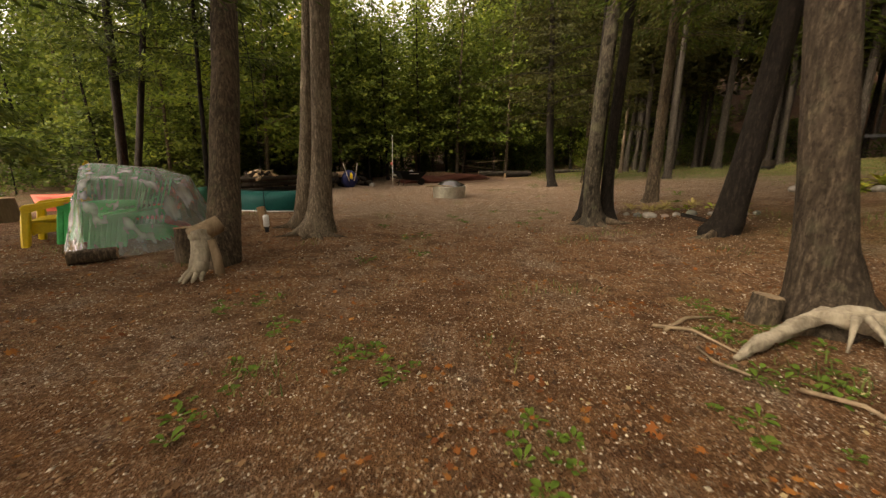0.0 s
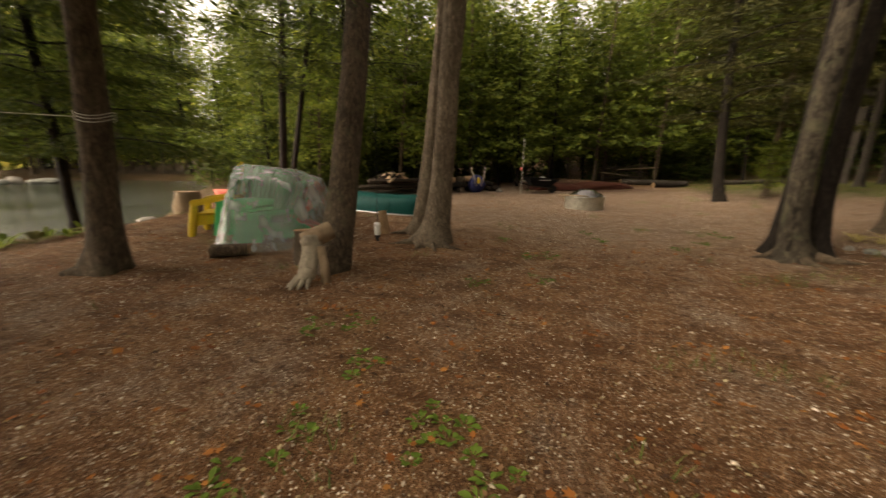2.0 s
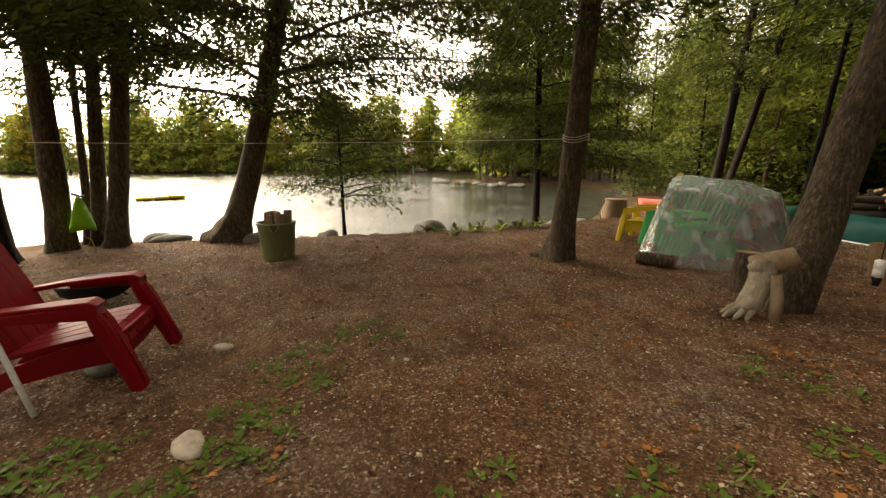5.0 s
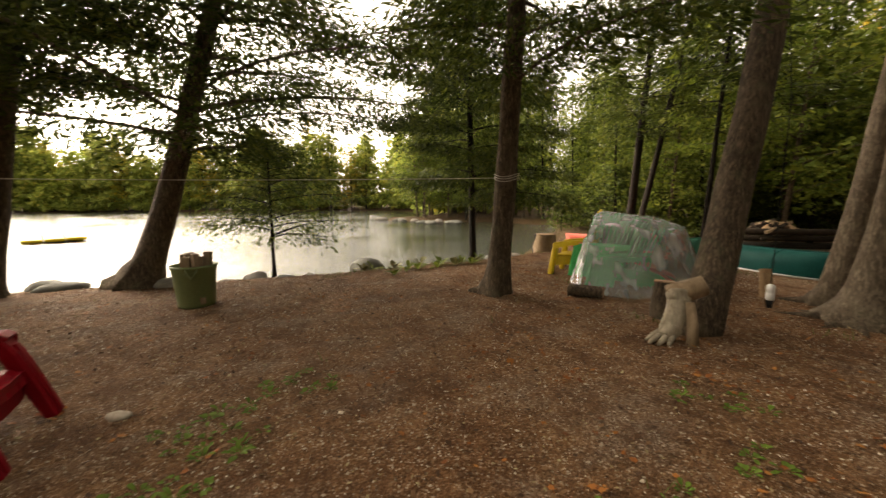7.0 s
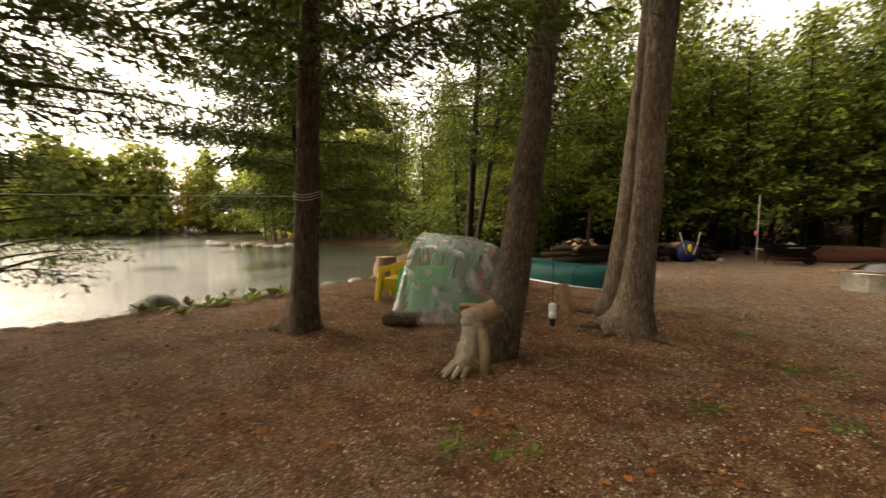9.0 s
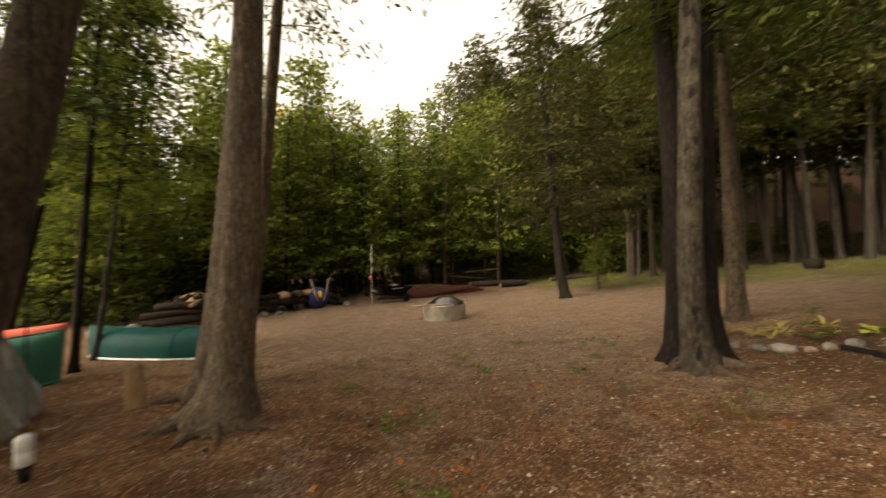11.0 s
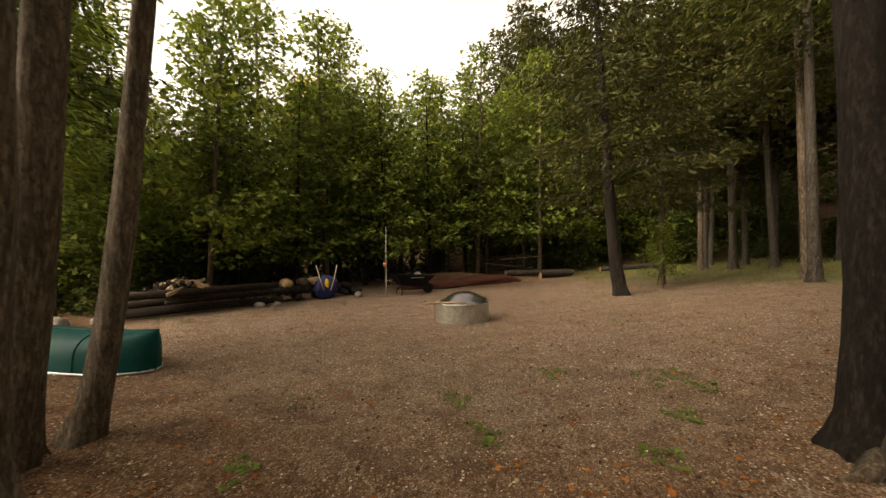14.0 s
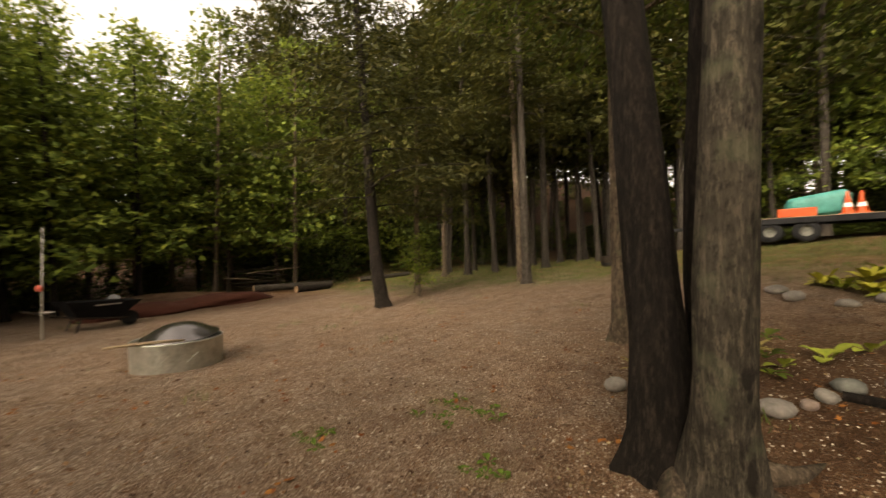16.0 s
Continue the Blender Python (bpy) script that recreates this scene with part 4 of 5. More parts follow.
    tagged(ob, "clear crumpled plastic sheet draped over stacked garden chairs", "tarp")


plastic_sheet()


# ---- driftwood, stumps and logs ----
def gnarl(path, radii, sides=14, seed=0, rough=0.3, bm=None):
    """A weathered root: the path is refined and its sides are fluted and knotted."""
    P, R = np.array(path, float), np.array(radii, float)
    k = np.linspace(0, len(P) - 1, 5 * len(P))
    pts = [tuple(np.interp(q, range(len(P)), P[:, a]) + 0.012 * noise.noise((q * 1.7, a * 9.1, seed)) for a in range(3)) for q in k]
    rad = [float(np.interp(q, range(len(P)), R)) for q in k]
    return tube(pts, rad, sides, True, 0, bm, lambda i, th: 1 + rough * noise.noise((3 * math.cos(th), 3 * math.sin(th), 0.25 * i + seed)) + 0.5 * rough * noise.noise((7 * math.cos(th), 7 * math.sin(th), 0.7 * i + seed)))


def bark_log(name, p0, p1, r, label, mat=None, cut=None, group="", taper=0.9, wob=0.18, cat="log"):
    """A sawn log between two points, with bark and pale cut ends."""
    a, b = Vector(p0), Vector(p1)
    t = thing(name, Matrix.Translation(a), label, cat, group)
    d = b - a
    part("bark", tube([d * k for k in (0, 0.05, 0.3, 0.6, 0.95, 1)], [r * 0.97, r, r * (1 + 0.03), r * 0.97, r * taper, r * taper * 0.96], 14, False, wob), mat or M_BARK, t, "", True)
    for k, rr in ((0, r * 0.975), (1, r * taper * 0.97)):
        n = d.normalized() * (0.004 if k else -0.004)
        part("cut_end", tube([d * k - n * 2, d * k + n], [rr, rr * 0.97], 14, True, wob), cut or M_CUT, t, "pale sawn end")
    return t


gz = height(-3.0, 4.75)
bark_log("stump", (-3.66, 5.36, gz - 0.03), (-3.68, 5.4, gz + 0.48), 0.15, "short upright brown stump at the foot of a cedar", M_BARK, M_CUT, cat="stump", wob=0.12)
bark_log("cut_log", (-3.17, 4.76, gz + 0.46), (-2.93, 5.0, gz + 0.61), 0.125, "split wood chunk propped on driftwood against a cedar", M_WOOD, M_WOOD, cat="log", wob=0.12)


def driftwood():
    t = thing("driftwood_root", pose(-3.02, 4.66, gz), "pale bleached driftwood root with finger-like ends", "driftwood")
    part("body", gnarl([(-0.06, 0.12, 0.5), (-0.03, 0.08, 0.4), (0.0, 0.0, 0.26), (0.0, -0.08, 0.14), (0.0, -0.16, 0.07)], [0.12, 0.115, 0.105, 0.11, 0.07], 16, 3, 0.25), M_ROOT, t, "", True)
    for k, (dx, dy) in enumerate(((-0.13, -0.24), (-0.05, -0.3), (0.03, -0.27), (0.09, -0.2))):
        part("root_finger", tube([(dx * 0.4, -0.1, 0.12), (dx * 0.8, dy * 0.65, 0.075), (dx, dy, 0.02), (dx * 1.15, dy * 1.1, 0.0)], [0.045, 0.036, 0.026, 0.012], 8, True, 0.3), M_ROOT, t, "", True)
    part("side_limb", tube([(0.1, 0.1, 0.44), (0.16, 0.06, 0.25), (0.2, 0.02, -0.02)], [0.05, 0.055, 0.07], 10, True, 0.4), M_WOOD, t, "", True)


driftwood()
bark_log("log", (-5.12, 5.08, height(-5.12, 5.08) + 0.1), (-4.68, 5.38, height(-4.68, 5.38) + 0.1), 0.1, "short bark-covered log holding down the plastic sheet", M_BARK, M_CUT)
bark_log("leaning_post", (-3.66, 7.9, height(-3.66, 7.9) - 0.05), (-3.78, 7.98, height(-3.66, 7.9) + 0.44), 0.095, "short leaning wooden post standing in gravel", M_CUT, M_CUT, cat="post")
bark_log("stump", (-10.0, 8.6, height(-10, 8.6) - 0.05), (-10.0, 8.62, height(-10, 8.6) + 0.55), 0.34, "wide grey stump near the water", M_WOOD, M_CUT, cat="stump")
bark_log("stump", (-10.8, 9.1, height(-10.8, 9.1) - 0.05), (-10.8, 9.1, height(-10.8, 9.1) + 0.6), 0.28, "dark rotten stump near the water", M_BARK_DARK, M_DARK, cat="stump")
bark_log("felled_log", (2.2, 24.6, height(2.2, 24.6) + 0.16), (5.6, 25.2, height(5.6, 25.2) + 0.16), 0.15, "long pale log lying at the edge of the woods", M_BARK_PALE, M_CUT, "logs by the lawn")
bark_log("felled_log", (3.7, 23.6, height(3.7, 23.6) + 0.13), (5.2, 24.1, height(5.2, 24.1) + 0.13), 0.14, "dark log lying at the edge of the woods", M_BARK_DARK, M_CUT, "logs by the lawn")
bark_log("felled_log", (7.2, 26.0, height(7.2, 26) + 0.13), (10.2, 26.2, height(10.2, 26.2) + 0.13), 0.12, "grey log lying on the lawn strip", M_BARK_PALE, M_CUT, "logs by the lawn")
bark_log("felled_log", (4.98, 7.2, height(4.98, 7.2) + 0.02), (4.9, 7.85, height(4.9, 7.85) + 0.02), 0.05, "dark rotten log edging the flower bed", M_BARK_DARK, M_DARK)


def lantern(x, y):
    zz = height(x, y)
    t = thing("bird_feeder", pose(x, y, zz + 0.44) @ Matrix.Scale(0.82, 4), "white hanging bird feeder with a black base on a cord", "bird feeder")
    part("base", lathe([(0.005, -0.05), (0.03, -0.05), (0.035, 0.0), (0.045, 0.04), (0.03, 0.05)], 14), M_BLACK, t, "black base", True)
    part("jar", lathe([(0.03, 0.05), (0.048, 0.06), (0.05, 0.14), (0.042, 0.15), (0.05, 0.16), (0.05, 0.24), (0.025, 0.26), (0.005, 0.262)], 16), M_WHITE, t, "white jar", True)
    part("cord", tube([(0, 0, 0.26), (0.01, 0.0, 1.2), (0.02, 0.01, 2.6), (-0.35, 0.35, 4.9)], [0.006] * 4, 5), M_BLACK, t)


lantern(-2.54, 5.48)


# ---- canoe ----
def canoe(m, hull=None, rail=None, label="dark green canoe lying upside down on the gravel"):
    """An upturned canoe with gunwales, keel and a strap."""
    hull, rail = hull or M_CANOE, rail or M_ALU
    t = thing("canoe", m, label, "canoe", "boats")
    L, B, D = 3.15, 0.84, 0.5
    bm = bmesh.new()
    rings = []
    ns, nk = 30, 16

    def section(f, k):
        e = abs(2 * f - 1)
        wide = B / 2 * (1 - e ** 2.6) ** 0.62 + 0.012
        th = math.pi * k / nk
        cx, sz = math.cos(th), math.sin(th)
        dep = D * (0.94 + 0.1 * e ** 2)
        x = L * (f - 0.5) * (1 - 0.05 * (1 - sz) * e ** 4)
        return (x, wide * math.copysign(abs(cx) ** 0.75, cx), 0.03 + dep * sz ** 0.62)
    for i in range(ns + 1):
        rings.append([bm.verts.new(section(i / ns, k)) for k in range(nk + 1)])
    for r0, r1 in zip(rings, rings[1:]):
        for k in range(nk):
            bm.faces.new((r0[k], r0[k + 1], r1[k + 1], r1[k]))
    bm.faces.new(rings[0])
    bm.faces.new(rings[-1][::-1])
    part("hull", bm, hull, t, "", True)
    for k0 in (0, nk):
        pts = [section(i / 20, k0) for i in range(21)]
        part("gunwale", tube([(p[0], p[1] * 1.01, p[2]) for p in pts], [0.017] * 21, 6), rail, t, "pale gunwale" if rail is M_ALU else "", True)
    part("keel", tube([(section(i / 20, nk // 2)[0], 0, section(i / 20, nk // 2)[2] + 0.004) for i in range(21)], [0.012] * 21, 6), hull, t, "", True)
    part("strap", tube([(0.62, section(0.7, k)[1] * 1.012, section(0.7, k)[2] * 1.012) for k in range(nk + 1)], [0.009] * (nk + 1), 5), hull, t, "", True)
    return t


cd = Vector((-3.68 + 6.75, 10.28 - 10.98))
canoe(pose(-5.2, 10.63, height(-5.2, 10.63), 0, 0, math.degrees(math.atan2(cd.y, cd.x))))
canoe(pose(-9.5, 11.2, height(-9.5, 11.2), 0, 0, 47), M_PINK, M_PINK, "coral red boat lying upside down near the shore").scale = (1.05, 0.85, 0.8)
canoe(pose(-6.4, 8.5, height(-6.4, 8.5), 0, 0, 34), M_CANOE_OLD, M_CANOE_OLD, "faded green boat lying upside down behind the covered chairs").scale = (0.68, 0.85, 1.35)


# ---- lake side ----
def waste_bin(x, y):
    t = thing("waste_bin", pose(x, y, height(x, y) - 0.01), "olive green plastic bin filled with split firewood", "bin")
    part("body", lathe([(0.01, 0.02), (0.235, 0.02), (0.24, 0.0), (0.25, 0.03), (0.3, 0.58), (0.315, 0.6), (0.32, 0.635), (0.305, 0.64), (0.295, 0.6), (0.24, 0.04), (0.01, 0.04)], 36), M_BIN, t, "", True)
    for sg in (-1, 1):
        part("handle", rect_sweep([(0.3 * sg, -0.07, 0.58), (0.36 * sg, -0.06, 0.56), (0.37 * sg, 0, 0.46), (0.36 * sg, 0.06, 0.56), (0.3 * sg, 0.07, 0.58)], [0.05] * 5, [0.02] * 5, (0, 0, 1)), M_BIN, t, "", True)
    rnd = random.Random(4)
    for i in range(9):
        a, r = i * 2.4, 0.05 + 0.02 * i
        x0, y0 = r * math.cos(a), r * math.sin(a)
        fw = thing("firewood", pose(x + x0, y + y0, height(x, y) + 0.1), "split grey firewood standing in the bin", "firewood", "firewood in the bin")
        part("stick", box_bm(0.11, 0.085, 0.62 + 0.16 * rnd.random(), (0, 0, 0.33), 0.012, (rnd.uniform(-6, 6), rnd.uniform(-6, 6), rnd.uniform(0, 90))), M_WOOD, fw)


waste_bin(-7.19, -0.41)


def clothes_line():
    a, b = Vector((-5.72, 4.2, 1.93)), Vector((-9.2, -4.75, 1.98))
    t = thing("clothes_line", Matrix.Translation(a), "thin pale cord strung between two cedars", "rope")
    d = b - a
    part("cord", tube([d * k + Vector((0, 0, -0.16 * k * (1 - k))) for k in np.linspace(0, 1, 14)], [0.0055] * 14, 5), M_ROPE, t)
    for dz in (0.0, 0.035, -0.04):
        part("coil", tube([(0.03 + 0.2 * math.cos(q), 0.03 + 0.2 * math.sin(q), dz + 0.03 * math.sin(q * 2)) for q in np.linspace(0, 6.3, 18)], [0.006] * 18, 5), M_ROPE, t)
    part("tail", tube([(-0.2, 0.1, 0), (-0.35, 0.3, -0.12), (-0.42, 0.42, -0.22)], [0.005] * 3, 5), M_ROPE, t)


clothes_line()


def lime_bag():
    t = thing("fabric_bag", pose(-8.95, -4.0, 1.0), "bright lime green fabric bag hanging from a branch stub", "bag")
    bm = bmesh.new()
    rows = []
    for i in range(9):
        f = i / 8
        rows.append([bm.verts.new(((0.04 + 0.22 * f ** 0.7) * math.cos(q) * (1 + 0.15 * math.sin(3 * q + 4 * f)), (0.03 + 0.14 * f ** 0.8) * math.sin(q), -0.56 * f + 0.09 * math.sin(2 * q + 1) * f)) for q in np.linspace(0, 2 * math.pi, 18, endpoint=False)])
    for r0, r1 in zip(rows, rows[1:]):
        for k in range(18):
            bm.faces.new((r0[k], r0[(k + 1) % 18], r1[(k + 1) % 18], r1[k]))
    bm.faces.new(rows[-1])
    bm.faces.new(rows[0])
    part("cloth", bm, M_LIME, t, "", True)
    part("stub", tube([(-0.25, -0.2, 0.04), (0.1, 0.1, 0.02), (0.35, 0.3, 0.04)], [0.025, 0.02, 0.014], 7), M_BARK_DARK, t)
    part("cord", tube([(-0.1, -0.1, -0.7), (-0.18, 0.0, -0.85), (-0.1, 0.05, -0.95), (-0.2, 0.0, -1.04)], [0.006] * 4, 5), M_YELLOWP, t, "yellow cord")


lime_bag()


def swim_raft():
    t = thing("swim_raft", pose(-29.2, -10.3, WATER_Z, 0, 0, 22), "yellow floating foam raft on the lake", "raft")
    for j in range(3):
        part("mat_panel", box_bm(7.4, 0.75, 0.16, (0.12 * j, -0.8 + 0.8 * j, 0.13 + 0.03 * j), 0.05), M_YELLOWP, t, "", True)
    part("underside", box_bm(6.6, 1.7, 0.08, (0, 0, 0.0), 0.03), M_BLACK, t)


swim_raft()


def black_tub():
    t = thing("kettle_grill", pose(-5.45, -2.15, height(-5.45, -2.15)), "low black kettle grill standing on the gravel", "grill")
    part("bowl", lathe([(0.01, 0.06), (0.2, 0.08), (0.33, 0.17), (0.36, 0.27), (0.365, 0.29), (0.34, 0.29), (0.3, 0.18), (0.01, 0.1)], 28), M_BLACK, t, "", True)
    part("grate", lathe([(0.34, 0.285), (0.3, 0.29), (0.2, 0.292), (0.01, 0.292)], 24), M_BLACK, t)
    for k in range(3):
        q = 2.1 * k + 0.4
        part("leg", tube([(0.2 * math.cos(q), 0.2 * math.sin(q), 0.1), (0.3 * math.cos(q), 0.3 * math.sin(q), 0.0)], [0.014, 0.014], 6), M_BLACK, t)


black_tub()
pp = part("white_pole", tube([(-3.02, -1.35, height(-3.02, -1.35) + 0.01), (-3.34, -1.74, 0.78)], [0.017, 0.017], 8), M_WHITE, None, "", True)
tagged(pp, "slim white pole leaning beside the red chair", "pole")

SHORE = [(-10.05, 2.95, 0.52, 0.4, 0.32), (-9.75, 0.35, 0.3, 0.24, 0.17), (-9.95, 0.95, 0.26, 0.2, 0.13), (-10.1, 1.5, 0.22, 0.2, 0.12), (-9.75, -2.85, 0.4, 0.3, 0.13), (-9.15, -1.1, 0.3, 0.25, 0.12),
         (-10.4, 4.4, 0.25, 0.3, 0.14), (-10.7, 5.4, 0.2, 0.24, 0.12), (-10.9, 7.2, 0.3, 0.22, 0.15), (-11.4, 8.4, 0.26, 0.2, 0.12), (-10.2, -3.3, 0.3, 0.3, 0.16), (-10.9, -0.3, 0.3, 0.2, 0.12)]
for i, (x, y, rx, ry, rz) in enumerate(SHORE):
    rock(x, y, rx, ry, rz, i + 1, M_SHORE if i % 2 == 0 else M_STONE, "grey lichened boulder at the lake's edge", "shore rocks", 30 * i, "boulder")
for i in range(11):
    rr = random.Random(70 + i)
    x, y = -43 + i * 1.3 + rr.uniform(-0.9, 0.9), (11.6 if i < 4 else 12.4 + 0.5 * (i - 4)) + rr.uniform(-0.4, 0.4)
    rock(x, y, rr.uniform(0.3, 1.1), rr.uniform(0.3, 0.7), rr.uniform(0.15, 0.38), 30 + i, M_SHORE if i % 3 else M_STONE, "pale rock on the low spit across the cove", "spit rocks", 20 * i, "boulder", z=WATER_Z)

rock(-2.46, -0.32, 0.15, 0.085, 0.032, 51, M_PALE, "pale flat stone lying in the gravel", "", 25)
rock(-3.75, -0.45, 0.09, 0.06, 0.035, 52, M_PALE, "small pale stone lying in the gravel", "", 70)
rock(-3.7, -1.25, 0.24, 0.16, 0.04, 53, M_SHORE, "flat grey stone half buried beside the red chair", "", 10)


# ---- wood pile and clutter at the wood's edge ----
def wood_pile():
    zz = height(-6.6, 14.9)
    t = thing("log_stack", pose(-6.6, 15.0, zz, 0, 0, 50), "low stack of long dark logs at the woods' edge", "wood pile")
    rnd = random.Random(11)
    for r in range(3):
        for k in range(3 - r):
            x0 = -1.6 + rnd.uniform(-0.5, 0.9) + 0.3 * r
            rad = rnd.uniform(0.055, 0.1)
            part("log", tube([(x0, 0.26 * k - 0.1 * r, 0.13 + 0.23 * r), (0, 0.26 * k - 0.1 * r + 0.03, 0.13 + 0.23 * r), (1.5 + rnd.uniform(0, 0.5), 0.26 * k - 0.1 * r, 0.13 + 0.23 * r)], [rad, rad * 0.95, rad * 0.9], 10, True, 0.2), M_DARK if (r + k) % 3 else M_BARK_DARK, t, "", True)
    f = thing("firewood_heap", pose(-6.95, 14.9, zz + 0.55, 0, 0, 40), "heap of split red-brown firewood on the logs", "wood pile")
    for k in range(34):
        q = rnd.uniform(0, 6.3)
        rr = 0.5 * math.sqrt(rnd.random())
        part("split_log", box_bm(0.36 + 0.2 * rnd.random(), 0.1, 0.085, (rr * math.cos(q) * 1.25, rr * math.sin(q), 0.05 + 0.36 * (1 - rr / 0.55) * rnd.uniform(0.5, 1)), 0.012, (rnd.uniform(-35, 35), rnd.uniform(-40, 40), rnd.uniform(0, 180))), (M_CUT, M_DARK, M_WOOD, M_DARK)[k % 4], f)
    g = thing("log_stack", pose(-4.75, 17.7, height(-4.75, 17.7), 0, 0, 48), "row of dark cut logs and junk at the woods' edge", "wood pile")
    for k in range(30):
        u = rnd.uniform(-1.5, 1.8)
        rad = rnd.uniform(0.08, 0.15)
        zc = 0.1 + 0.22 * (k % 3)
        part("log", tube([(u, -0.25, zc), (u + rnd.uniform(-0.05, 0.05), 0.05, zc + 0.02), (u + rnd.uniform(-0.08, 0.08), 0.35, zc)], [rad, rad, rad * 0.95], 9, True, 0.25), (M_DARK, M_BARK_DARK, M_BARK, M_DARK, M_BARK_DARK, M_CUT)[k % 6], g, "", True)
    for k, (x, y, r) in enumerate(((-5.5, 16.0, 0.16), (-5.15, 16.3, 0.13), (-7.9, 13.7, 0.2), (-3.3, 18.2, 0.17), (-8.4, 13.2, 0.22))):
        rock(x, y, r, r * 0.8, r * 0.7, 80 + k, M_STONE, "grey stone beside the wood pile", "wood pile stones", 40 * k)


wood_pile()


def blue_cart(x, y):
    t = thing("covered_cart", pose(x, y, height(x, y), 0, 0, 28), "dark blue tarpaulin bundle with two pale paddles", "tarp")
    bm = bmesh.new()
    bmesh.ops.create_uvsphere(bm, u_segments=24, v_segments=14, radius=1)
    for v in bm.verts:
        p = v.co
        k = 1 + 0.12 * noise.noise(p * 2.2) + 0.05 * noise.noise(p * 6)
        sq = max(abs(p.x), abs(p.y), 0.001) / math.hypot(p.x, p.y) if math.hypot(p.x, p.y) > 0.01 else 1
        v.co = Vector((p.x * 0.52 * k / sq ** 0.6, p.y * 0.34 * k / sq ** 0.6, 0.4 + p.z * 0.44 * k))
    bmesh.ops.scale(bm, vec=(0.68, 0.8, 0.9), verts=bm.verts)
    part("cover", bm, M_BLUE_TARP, t, "", True)
    for sg in (-1, 1):
        part("paddle", tube([(0.1 * sg, -0.42, 0.3), (0.2 * sg, -0.4, 0.6), (0.32 * sg, -0.3, 1.08)], [0.024, 0.016, 0.018], 8), M_PALE, t, "pale paddle", True)
    part("glove", rock_bm(0.07, 0.05, 0.16, 5), M_YELLOWP, t, "yellow glove", True).location = (0.0, -0.4, 0.52)


blue_cart(-4.25, 17.75)


def marker_pole(x, y):
    t = thing("marker_pole", pose(x, y, height(x, y)), "slim pale pole with a red float near its middle", "pole")
    part("shaft", tube([(0, 0, -0.05), (0.01, 0, 1.2), (0.03, 0.0, 2.3)], [0.016, 0.014, 0.01], 8), M_ROPE, t, "", True)
    part("float", rock_bm(0.06, 0.055, 0.07, 9), M_PINK, t, "red float", True).location = (-0.03, -0.02, 1.05)
    part("cross_bar", tube([(-0.02, 0, 0.55), (0.18, 0, 0.55)], [0.012, 0.012], 6), M_ROPE, t)


marker_pole(-2.3, 17.9)


def wheelbarrow(x, y):
    t = thing("wheelbarrow", pose(x, y, height(x, y), 0, 0, 30), "black plastic wheelbarrow tub with a pale stripe", "wheelbarrow")
    bm = bmesh.new()
    lo = [bm.verts.new(p) for p in ((-0.45, -0.22, 0.3), (0.35, -0.22, 0.25), (0.35, 0.22, 0.25), (-0.45, 0.22, 0.3))]
    hi = [bm.verts.new(p) for p in ((-0.7, -0.42, 0.7), (0.7, -0.42, 0.62), (0.7, 0.42, 0.62), (-0.7, 0.42, 0.7))]
    bm.faces.new(lo[::-1])
    for k in range(4):
        bm.faces.new((lo[k], lo[(k + 1) % 4], hi[(k + 1) % 4], hi[k]))
    bmesh.ops.solidify(bm, geom=bm.faces[:], thickness=0.02)
    part("tub", bm, M_BLACK, t)
    part("stripe", box_bm(0.5, 0.006, 0.03, (0.05, -0.39, 0.58), 0.002, (25, 0, 0)), M_ALU, t, "pale stripe")
    part("wheel", tube([(0.6, -0.05, 0.18), (0.6, 0.05, 0.18)], [0.18, 0.18], 18), M_BLACK, t)
    for sg in (-1, 1):
        part("handle", tube([(0.5, 0.2 * sg, 0.2), (-0.5, 0.26 * sg, 0.32), (-1.2, 0.3 * sg, 0.55)], [0.02] * 3, 8), M_DARK, t)
        part("leg", tube([(-0.4, 0.24 * sg, 0.32), (-0.5, 0.28 * sg, 0.0)], [0.018] * 2, 6), M_BLACK, t)


wheelbarrow(-1.6, 18.9)
bk = thing("bucket", pose(-1.86, 21.4, height(-1.86, 21.4) + 0.3, 70, 0, 40), "white plastic bucket lying on the mulch bank", "bucket")
part("body", lathe([(0.01, 0.0), (0.12, 0.0), (0.15, 0.3), (0.155, 0.3), (0.14, 0.28), (0.11, 0.02), (0.01, 0.02)], 20), M_WHITE, bk, "", True)
rock(-1.86, 21.45, 0.26, 0.24, 0.2, 61, M_DARK, "dark earth clod under a bucket", "", 0, "clod")


def brush_heap():
    zz = height(1.6, 24.5)
    t = thing("brush_heap", pose(2.9, 26.3, zz), "stack of grey boards and branches in the dark woods", "wood pile")
    rnd = random.Random(31)
    for k in range(9):
        part("board", box_bm(1.6 + rnd.random(), 0.14, 0.04, (rnd.uniform(-0.5, 0.5), 0.2 * (k % 2), 0.1 + 0.1 * k), 0.006, (rnd.uniform(-6, 6), rnd.uniform(-7, 7), rnd.uniform(-18, 18))), M_WOOD if k % 4 == 3 else M_DARK, t)


brush_heap()
# ---- red mulch bank at the foot of the woods ----
M_MULCH = plain_mat("red_bark_mulch", (0.018, 0.005, 0.003), (0.06, 0.017, 0.009), 30, 0.95, bmp=0.8, fine=70)
for k, (x, y, rx, ry, rz) in enumerate(((-1.0, 20.9, 1.5, 0.7, 0.34), (1.1, 21.9, 1.7, 0.7, 0.3))):
    mb = part("mulch_bank", rock_bm(rx, ry, rz, 70 + k, 4), M_MULCH, None, "", True)
    mb.matrix_basis = pose(x, y, height(x, y) - 0.02, 0, 0, 24)
